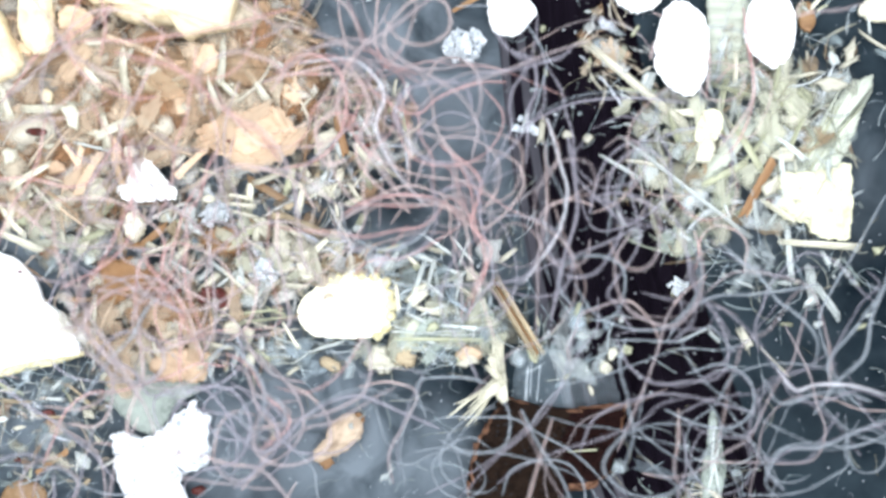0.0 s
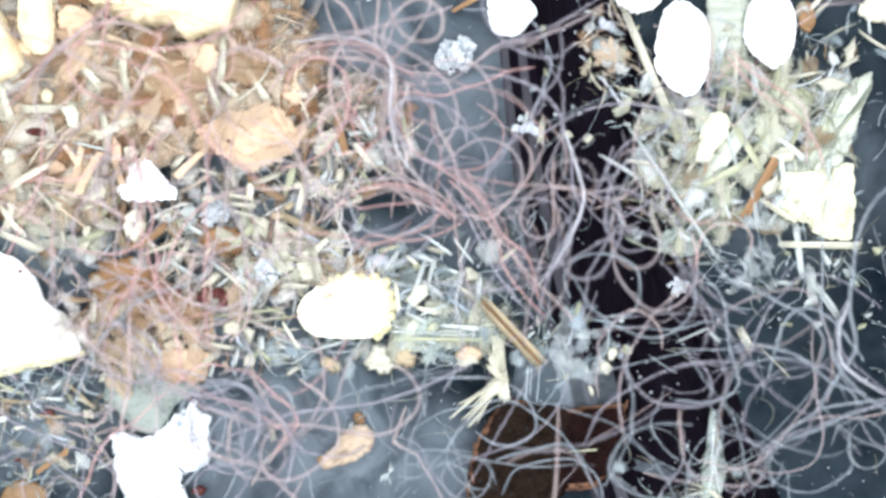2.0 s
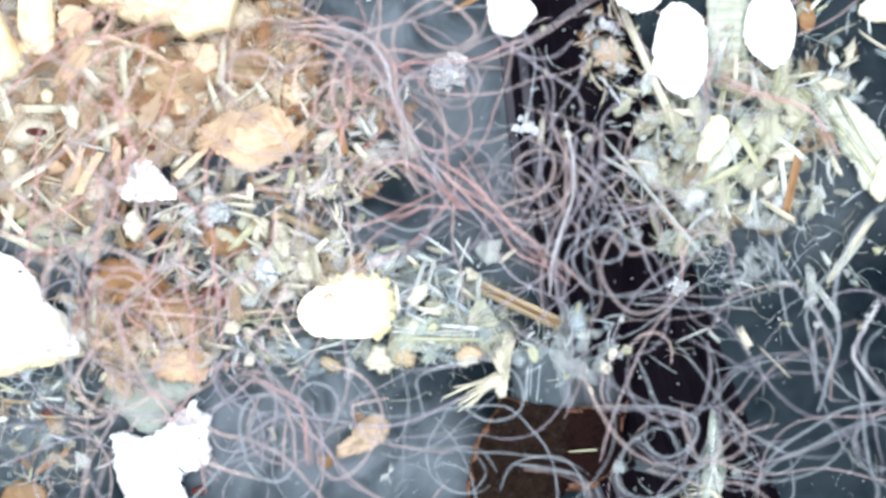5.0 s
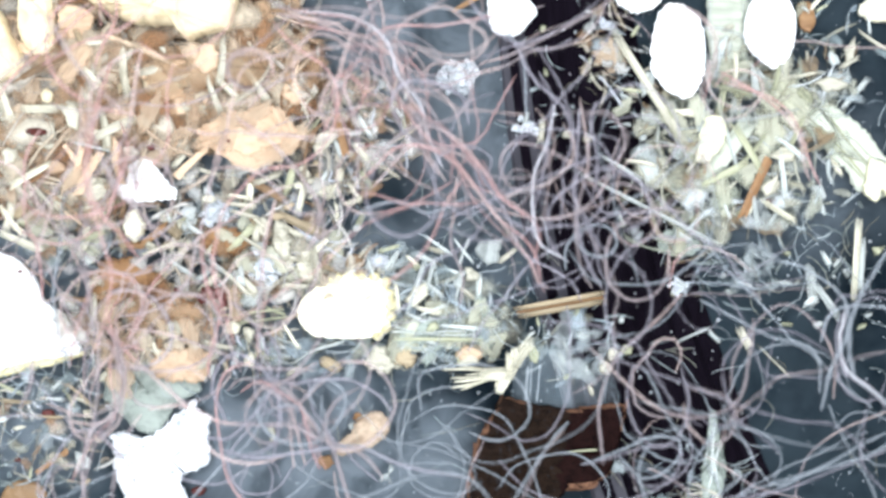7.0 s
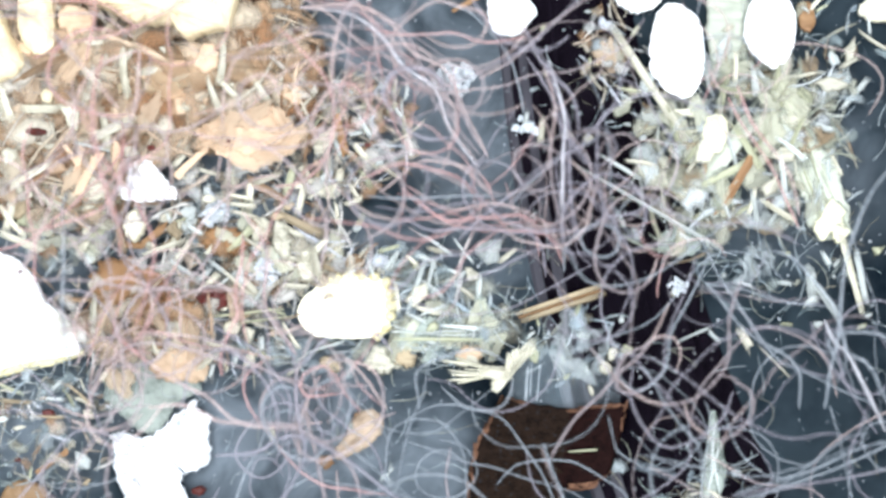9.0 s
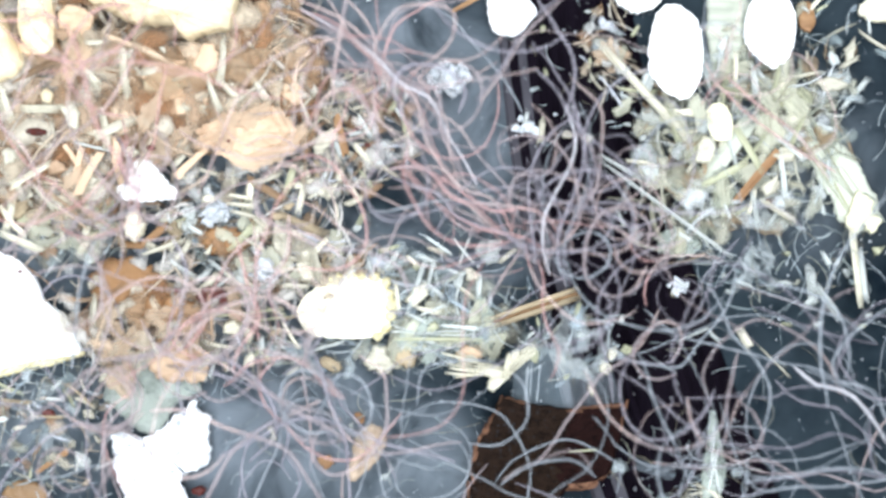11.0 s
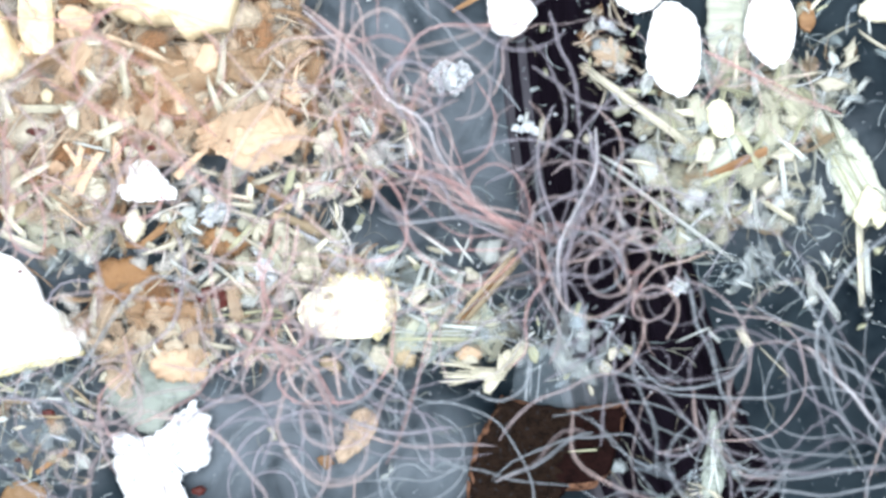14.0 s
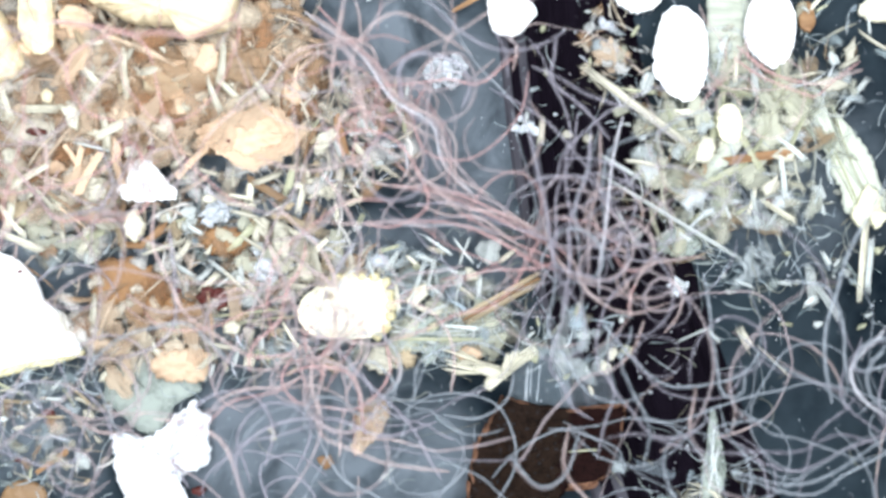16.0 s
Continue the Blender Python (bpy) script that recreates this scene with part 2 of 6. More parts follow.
SKIN_TONES = {
    "red": ((0.48, 0.30, 0.29), (0.68, 0.47, 0.45), 0.15, (0.44, 0.16, 0.15), (0.64, 0.31, 0.29), 0.22),
    "pink": ((0.50, 0.40, 0.38), (0.72, 0.61, 0.58), 0.15, (0.48, 0.27, 0.255), (0.68, 0.45, 0.42), 0.194),
    "rose": ((0.27, 0.225, 0.235), (0.50, 0.425, 0.435), 0.158, (0.27, 0.19, 0.19), (0.45, 0.34, 0.34), 0.176),
    "lilac": ((0.19, 0.175, 0.205), (0.39, 0.36, 0.41), 0.167, (0.25, 0.22, 0.26), (0.46, 0.42, 0.48), 0.176),
    "grey": ((0.165, 0.185, 0.21), (0.345, 0.375, 0.41), 0.158, (0.23, 0.25, 0.28), (0.45, 0.48, 0.515), 0.176),
    "white": ((0.46, 0.44, 0.47), (0.74, 0.71, 0.75), 0.167, (0.60, 0.58, 0.62), (0.80, 0.78, 0.82), 0.264),
}
# young worms are the most see-through
BODY = {1.0: "full", 0.66: "lean", 0.42: "young"}
SKIN, CORE = {}, {}
for tone, (d0, l0, a0, d1, l1, a1) in SKIN_TONES.items():
    for part_of, word in BODY.items():
        SKIN[tone, part_of] = worm_skin(word + "_" + tone + "_worm_skin", d0, l0, a0 * part_of)
        CORE[tone, part_of] = worm_skin(word + "_" + tone + "_gut", d1, l1, a1 * part_of)
SKIN_WORDS = {"red": "red", "pink": "pale pink", "rose": "rose-grey", "lilac": "lilac-grey", "grey": "blue-grey", "white": "whitish"}

# ---- building helpers ----


def at(u, v, z=0.0):
    """The world place of plan (u, v) at z millimetres; the plan is in perspective from HEIGHT over its middle."""
    z *= 0.001
    s = 1 - z / HEIGHT
    return Vector(((u - 784) * U * s, (441 - v) * U * s, z))


def mesh_of(name, verts, faces, mats, smooth=True, picks=None, thickness=None):
    """A mesh; thickness: how thick it is at each vertex, 0 to 1."""
    me = bpy.data.meshes.new(name)
    me.from_pydata([tuple(p) for p in verts], [], faces)
    for m in mats:
        me.materials.append(m)
    if smooth:
        me.polygons.foreach_set("use_smooth", [True] * len(me.polygons))
    if picks:
        me.polygons.foreach_set("material_index", picks)
    else:
        body = me.attributes.new("thickness", "FLOAT", "POINT")
        body.data.foreach_set("value", np.ones(len(verts)) if thickness is None else np.array(thickness, dtype=float))
    me.update()
    return me


def put(name, me, u, v, z, turn=0.0, tilt=0.0, lean=0.0, parent=None):
    ob = new(name, me)
    if parent is not None:
        ob.parent = parent
    p = at(u, v, z)
    ob.matrix_basis = Matrix.Translation(p) @ Euler((radians(lean), radians(tilt), radians(turn))).to_matrix().to_4x4()
    return ob


def ripple(a, k, seed):
    return noise.noise(Vector((math.cos(a) * k, math.sin(a) * k, seed * 7.31)))


def round_profile(radii, a):
    """A smooth radius at the angle a from a few radii at equal angles."""
    n = len(radii)
    x = (a / math.tau) % 1 * n
    i = int(x)
    f = x - i
    p0, p1, p2, p3 = (radii[(i + d) % n] for d in (-1, 0, 1, 2))
    return 0.5 * (2 * p1 + (p2 - p0) * f + (2 * p0 - 5 * p1 + 4 * p2 - p3) * f * f + (3 * p1 - p0 - 3 * p2 + p3) * f ** 3)


def flat_profile(radii, a):
    """The radius at the angle a of the polygon whose corners have these radii at equal angles."""
    n = len(radii)
    x = (a / math.tau) % 1 * n
    i = int(x)
    w = math.tau / n
    f = (x - i) * w
    r0, r1 = radii[i % n], radii[(i + 1) % n]
    return r0 * r1 * math.sin(w) / (r0 * math.sin(f) + r1 * math.sin(w - f))


def lump_mesh(name, radii, height, mats, seed, ragged=0.04, dome=0.5, steps=64, rings=10, rough=0.05, square=2.0, angular=False):
    """A lump or chip: an outline of a few radii (plan units, from east counter-clockwise), a rounded rim and a rough top. height in mm."""
    h = height * 0.001
    verts, faces = [], []
    outline = []
    for k in range(steps):
        a = math.tau * k / steps
        r = flat_profile(radii, a) if angular else round_profile(radii, a)
        r *= 1 + ragged * (1.2 * ripple(a, 2.5, seed) + ripple(a, 7, seed + 3) + 0.8 * ripple(a, 17, seed + 5))
        outline.append((a, r * U))
    profile = [(0.97, 0.0), (1.0, 0.25), (0.99, 0.5)]
    for j in range(rings):
        f = 1 - (j + 1) / (rings + 1)
        profile.append((f ** 0.8 * 0.97, 0.5 + 0.5 * (1 - f ** square) * dome + 0.5 * (1 - dome) * min(1, (1 - f) * 8)))
    for s, zz in profile:
        for a, r in outline:
            x, y = r * s * math.cos(a), r * s * math.sin(a)
            d = noise.noise(Vector((x / U / 14, y / U / 14, seed))) + 0.5 * noise.noise(Vector((x / U / 5, y / U / 5, seed)))
            verts.append((x, y, max(0.0, h * (zz + rough * d * 4 * zz))))
    n = steps
    for j in range(len(profile) - 1):
        for k in range(n):
            faces.append((j * n + k, j * n + (k + 1) % n, (j + 1) * n + (k + 1) % n, (j + 1) * n + k))
    faces.append(tuple(reversed(range(n))))
    top = len(verts)
    verts.append((0, 0, h * 1.0))
    last = (len(profile) - 1) * n
    for k in range(n):
        faces.append((last + k, last + (k + 1) % n, top))
    worn = [min(1.0, 0.45 + 2.0 * (1 - s)) for s, _ in profile for _ in range(n)] + [1.0]
    return mesh_of(name, verts, faces, mats, thickness=worn)


SERIAL = [0]


def slab_mesh(name, corners, middle, height, mats, seed, ragged=1.5, dome=0.3, rough=0.06, per=8, soft=True, under=0.0):
    """A broken slab: its corners (plan units, clockwise from above as v runs south) are joined by ragged edges; worn rim, uneven top. height in mm."""
    ring = []
    n = len(corners)
    for i in range(n):
        p0, p1, p2, p3 = (Vector(corners[(i + d) % n]) for d in (-1, 0, 1, 2))
        for k in range(per):
            f = k / per
            q = p1.lerp(p2, f)
            if soft:
                c = 0.5 * (2 * p1 + (p2 - p0) * f + (2 * p0 - 5 * p1 + 4 * p2 - p3) * f * f + (3 * p1 - p0 - 3 * p2 + p3) * f ** 3)
                q = q.lerp(c, 0.75)
            q += Vector((noise.noise(Vector((q.x / 7, q.y / 7, seed))), noise.noise(Vector((q.x / 7, q.y / 7, seed + 9.5))))) * ragged * 1.6
            q += Vector((noise.noise(Vector((q.x / 2.5, q.y / 2.5, seed))), noise.noise(Vector((q.x / 2.5, q.y / 2.5, seed + 4.5))))) * ragged
            ring.append(q)
    mid = Vector(middle)
    levels = ((0.97, 0.0), (1.0, 0.3), (0.992, 0.65), (0.97, 0.8), (0.92, 0.85), (0.8, 0.9), (0.6, 0.95), (0.4, 1.0), (0.2, 1.0))
    h = height * 0.001
    verts, faces = [], []
    for s, z in levels:
        for q in ring:
            w = (q - mid) * s
            d = noise.noise(Vector((w.x / 16, w.y / 16, seed))) + 0.6 * noise.noise(Vector((w.x / 5, w.y / 5, seed + 2)))
            zz = z * (1 - dome) + dome * math.sqrt(max(0.0, 1 - s * s)) if z > 0.7 else z
            verts.append((w.x * U, -w.y * U, max(under * h, h * (zz + rough * 3 * d * z))))
    m = len(ring)
    for j in range(len(levels) - 1):
        for k in range(m):
            faces.append((j * m + (k + 1) % m, j * m + k, (j + 1) * m + k, (j + 1) * m + (k + 1) % m))
    verts.append((0, 0, h))
    last = (len(levels) - 1) * m
    for k in range(m):
        faces.append((last + (k + 1) % m, last + k, len(verts) - 1))
    faces.append(tuple(range(m)))
    worn = [min(1.0, 0.45 + 2.5 * (1 - s)) for s, _ in levels for _ in range(m)] + [1.0]
    return mesh_of(name, verts, faces, mats, thickness=worn)


def slab(name, label, category, corners, height, mat, z=0.05, **more):
    SERIAL[0] += 1
    u = sum(c[0] for c in corners) / len(corners)
    v = sum(c[1] for c in corners) / len(corners)
    ob = put(name, slab_mesh(name, corners, (u, v), height, [mat], SERIAL[0], **more), u, v, z)
    return tagged(ob, label, category)


def lump(name, label, category, u, v, radii, height, mat, z=0.05, turn=0, tilt=0, lean=0, group="", **more):
    SERIAL[0] += 1
    ob = put(name, lump_mesh(name, radii, height, [mat], SERIAL[0], **more), u, v, z, turn, tilt, lean)
    return tagged(ob, label, category, group)


def sliver_mesh(name, length, width, thick, mat, rng, bend=0.0, split=0.25):
    """A split wooden sliver along its own x: five-sided sections, torn ends, a slight bow. Plan units."""
    n = 7
    verts, faces = [], []
    sides = 6
    torn = [rng.uniform(-0.5, 0.5) * width * split * 5 for _ in range(sides * 2)]
    grow = rng.uniform(0.6, 1.0)
    for i in range(n):
        f = i / (n - 1)
        taper = (1 - f) * grow + f * 1.0
        bow = bend * length * (4 * f * (1 - f) - 0.5)
        for k in range(sides):
            a = math.tau * (k + 0.5) / sides
            x = (f - 0.5) * length
            if i == 0:
                x += torn[k]
            if i == n - 1:
                x += torn[sides + k]
            y = math.cos(a) * width / 2 * taper * rng.uniform(0.86, 1.1) + bow
            zz = (math.sin(a) * 0.5 + 0.5) * thick * taper * rng.uniform(0.85, 1.1)
            verts.append((x * U, y * U, zz * U))
    for i in range(n - 1):
        for k in range(sides):
            faces.append((i * sides + k, (i + 1) * sides + k, (i + 1) * sides + (k + 1) % sides, i * sides + (k + 1) % sides))
    faces.append(tuple(range(sides)))
    faces.append(tuple(reversed(range((n - 1) * sides, n * sides))))
    worn = [(0.25, 0.85, 1, 1, 1, 0.85, 0.25)[i] * (0.35 if k in (2, 5) else 1) for i in range(n) for k in range(sides)]
    return mesh_of(name, verts, faces, [mat], smooth=False, thickness=worn)


def sliver(label, u0, v0, u1, v1, width, mat, z=0.3, z1=None, bend=0.0, name="wood_sliver", group="", thick=None, category="wood sliver"):
    """A sliver from (u0, v0) to (u1, v1)."""
    SERIAL[0] += 1
    rng = random.Random(SERIAL[0])
    length = math.hypot(u1 - u0, v1 - v0)
    z1 = z if z1 is None else z1
    me = sliver_mesh(name, length, width, thick or width * 0.4, mat, rng, bend)
    tilt = -math.degrees(math.atan2((z1 - z) * 0.001, length * U))
    ob = put(name, me, (u0 + u1) / 2, (v0 + v1) / 2, (z + z1) / 2, math.degrees(math.atan2(v0 - v1, u1 - u0)), tilt)
    return tagged(ob, label, category, group)


# ---- the dish: floor and the black strip ----


def dish_floor():
    n, half = 120, 0.09
    verts, faces = [], []
    for j in range(n + 1):
        for i in range(n + 1):
            x, y = half * (2 * i / n - 1), half * (2 * j / n - 1)
            d = noise.noise(Vector((x * 260, y * 260, 3.0)))
            verts.append((x, y, 0.00006 * d - 0.0001))
    for j in range(n):
        for i in range(n):
            a = j * (n + 1) + i
            faces.append((a, a + 1, a + n + 2, a + n + 1))
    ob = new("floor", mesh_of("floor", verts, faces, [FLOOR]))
    tagged(ob, "wet slate-grey bottom of a shallow dish", "dish floor", kind="structure")
    # the dish's own upright wall, far out
    bm = bmesh.new()
    ring = []
    for k in range(48):
        a = math.tau * k / 48
        ring.append([bm.verts.new((r * math.cos(a), r * math.sin(a), z)) for r, z in ((0.085, -0.0002), (0.085, 0.02), (0.088, 0.02), (0.088, -0.0002))])
    for k in range(48):
        a, b = ring[k], ring[(k + 1) % 48]
        for i in range(3):
            bm.faces.new((a[i], a[i + 1], b[i + 1], b[i]))
    me = bpy.data.meshes.new("dish_wall")
    bm.to_mesh(me)
    me.materials.append(FLOOR)
    tagged(new("wall_dish", me), "low grey upright wall of the dish", "dish wall", kind="structure")


def strip_middle(v):
    """The strip's west and east edges at plan v: it leans and bows a little to the east."""
    west = 893 + 0.06 * v + 0.00016 * v * v
    return west, west + 222 + 0.10 * v


def black_strip():
    """A ribbed black rubber strip on the dish floor, with a scuffed grey lip along its west side."""
    base = new("rubber_strip")
    tagged(base, "black ribbed rubber strip lying on the dish floor", "rubber strip")

    def sweep(name, mat, places, label=""):
        verts, faces = [], []
        rows = 60
        for j in range(rows + 1):
            v = -700 + 2300 * j / rows
            west, east = strip_middle(v)
            for f, z in places:
                p = at(west + f * (east - west), v, 0)
                verts.append((p.x, p.y, z * 0.001))
        n = len(places)
        for j in range(rows):
            for i in range(n - 1):
                faces.append((j * n + i, (j + 1) * n + i, (j + 1) * n + i + 1, j * n + i + 1))
        ob = new(name, mesh_of(name, verts, faces, [mat], smooth=False))
        ob.parent = base
        if label:
            tagged(ob, label)

    sweep("web", STRIP, [(0, -0.1), (0, 0.06), (1.0, 0.06), (1, -0.1)])
    for k in range(6):
        f = 0.2 + 0.13 * k
        sweep("rib", STRIP, [(f, 0.05), (f + 0.01, 0.09), (f + 0.03, 0.09), (f + 0.04, 0.05)])
    sweep("lip", STRIP_EDGE, [(-0.07, -0.1), (-0.05, 0.03), (0.13, 0.075), (0.14, 0.05)], "scuffed dark grey lip")


dish_floor()
black_strip()

# ---- the large pale things ----
PELLET = "chalk-white rounded food pellet lying on the dish floor"
CREAM_PELLET = slab("pellet", "cream rounded food pellet with a crumbly yellowish side", "pellet", ((527, 550), (540, 525), (575, 498), (615, 486), (655, 492), (680, 496), (692, 530), (690, 570), (675, 594), (620, 599), (560, 594), (535, 575)), 0.85, CREAM, dome=0.35, ragged=1.0, rough=0.012)
CHALK_SHARD = slab("chalk_shard", "large smooth chalk-white shard with a broken edge", "shard", ((-70, 440), (20, 452), (55, 478), (70, 500), (82, 530), (120, 560), (135, 585), (147, 615), (138, 628), (60, 638), (0, 655), (-70, 665)), 0.8, WHITE, ragged=1.0, dome=0.1, rough=0.02)
slab("pellet", PELLET, "pellet", ((862, -30), (862, 10), (868, 50), (885, 65), (915, 65), (950, 25), (935, 0), (935, -30)), 0.8, WHITE, ragged=1.5, dome=0.2, rough=0.025)
slab("pellet", PELLET, "pellet", ((1085, -30), (1088, 5), (1105, 20), (1130, 26), (1155, 18), (1168, 2), (1168, -30)), 0.8, WHITE, ragged=2.0, dome=0.2, rough=0.025)
slab("pellet", PELLET, "pellet", ((1315, 60), (1323, 15), (1345, -10), (1385, -8), (1405, 30), (1402, 80), (1390, 108), (1365, 122), (1340, 105), (1320, 82)), 0.6, WHITE, z=0.7, ragged=1.8, dome=0.3, rough=0.025)
slab("white_crumb", "white crumbly three-cornered clump", "crumb", ((208, 330), (225, 315), (235, 290), (255, 279), (275, 291), (290, 315), (310, 335), (312, 352), (280, 356), (240, 357), (215, 348)), 0.6, WHITE, z=1.1, ragged=2.6, dome=0.2, rough=0.025)
slab("wood_chunk", "large pale cream wood chunk with a splintered lower edge", "wood chunk", ((150, -70), (165, 2), (205, 25), (240, 46), (300, 50), (330, 48), (337, 77), (365, 65), (385, 62), (412, 48), (420, -70)), 2.2, PALE_WOOD, z=1.0, ragged=2.5, dome=0.15)
slab("wood_chunk", "oblong cream wood chunk with rounded ends", "wood chunk", ((47, -10), (45, 60), (62, 93), (85, 101), (102, 85), (104, 50), (96, 0), (80, -15)), 1.8, PALE_WOOD, z=0.8, ragged=1.6, dome=0.25)
slab("wood_chunk", "pale cream wood block with a worn corner", "wood chunk", ((-50, 20), (10, 25), (25, 60), (50, 108), (48, 130), (20, 147), (-50, 170)), 2.0, PALE_WOOD, z=0.8, ragged=1.6, dome=0.2)
slab("wood_chip", "peach-coloured soft wood chip with ragged edges", "wood chip", ((352, 235), (395, 207), (430, 202), (460, 190), (485, 188), (502, 212), (532, 237), (526, 262), (495, 278), (440, 298), (415, 288), (370, 262)), 1.0, PEACH, z=1.2, ragged=4.0, dome=0.35, rough=0.025)
SOFT_CHIP_BITS = ((372, 246, 34, 20), (404, 226, 40, 64), (450, 204, 36, 30), (500, 214, 30, 120), (520, 246, 34, 40), (478, 276, 38, 10), (430, 286, 30, 150))
for u, v, r, turn in SOFT_CHIP_BITS:
    lump("wood_flake", "soft torn peach wood flake along a chip", "wood flake", u, v, (r, 0.7 * r, 0.5 * r, 0.4 * r, 0.6 * r, r, 0.8 * r, 0.5 * r, 0.35 * r, 0.6 * r), 0.1, FLAKE_PEACH, z=2.15, turn=turn, ragged=0.25, steps=54, rings=4, square=8, dome=0.1, group="soft flakes")
slab("wood_chip", "pale peach splintered wood chip", "wood chip", ((258, 175), (285, 168), (330, 160), (362, 168), (368, 190), (330, 205), (285, 200)), 0.5, PEACH, z=1.0, ragged=3.5, dome=0.1)

slab("white_crumb_clump", "large white porous crumbly clump with a bitten edge", "crumb clump", ((200, 770), (225, 765), (260, 772), (300, 750), (315, 730), (335, 722), (345, 705), (358, 725), (374, 735), (371, 770), (375, 812), (350, 830), (328, 840), (318, 858), (330, 875), (345, 920), (240, 920), (225, 880), (206, 835), (204, 795)), 0.8, PUMICE, z=0.1, ragged=3.4, dome=0.05, rough=0.02, per=12)
def crumb_mesh(name, hu, hv, height, mat, seed, count=34):
    """Many small angular grains grown together into one crumb."""
    rng = random.Random(seed)
    verts, faces = [], []
    for _ in range(count * 3 // 2):
        a, r = rng.uniform(0, math.tau), rng.random() ** 0.7
        c = Vector((math.cos(a) * r * hu * U, math.sin(a) * r * hv * U, height * 0.001 * rng.uniform(0.1, 1.0) * (1.1 - r)))
        size = U * rng.uniform(6, 15) * (1.3 - 0.75 * r)
        q = Euler((rng.uniform(0, 6), rng.uniform(0, 6), rng.uniform(0, 6))).to_matrix()
        n = len(verts)
        for d in ((1, 0, 0), (-1, 0, 0), (0, 1, 0), (0, -1, 0), (0, 0, 1), (0, 0, -1)):
            p = c + q @ (Vector(d) * size * rng.uniform(0.5, 1.2))
            p.z = max(0.0, p.z)
            verts.append(p)
        for f in ((0, 2, 4), (2, 1, 4), (1, 3, 4), (3, 0, 4), (2, 0, 5), (1, 2, 5), (3, 1, 5), (0, 3, 5)):
            faces.append(tuple(n + k for k in f))
    return mesh_of(name, verts, faces, [mat], smooth=False)


def crumb_cluster(label, u, v, hu, hv, height, z=0.1, count=34, mat=None):
    SERIAL[0] += 1
    base = put("white_crumb", None, u, v, z)
    grains = new("grain_mass", crumb_mesh("grain_mass", hu, hv, height, mat or MINERAL, SERIAL[0], count))
    grains.parent = base
    tagged(grains, kind="stuff")
    return tagged(base, label, "crumb")


crumb_cluster("white flaky mineral crumb in litter", 470, 476, 28, 38, 0.9, 0.6, 44)
crumb_cluster("white flaky mineral crumb in litter", 380, 380, 26, 24, 0.8, 0.5)
crumb_cluster("small white mineral crumb on the strip", 928, 226, 26, 24, 0.3, 0.12, 5)
crumb_cluster("small white mineral crumb", 560, 130, 12, 10, 0.3, 0.2, 8)
crumb_cluster("white mineral crumb by the dark strip", 1200, 505, 16, 14, 0.4, 0.15, 12)


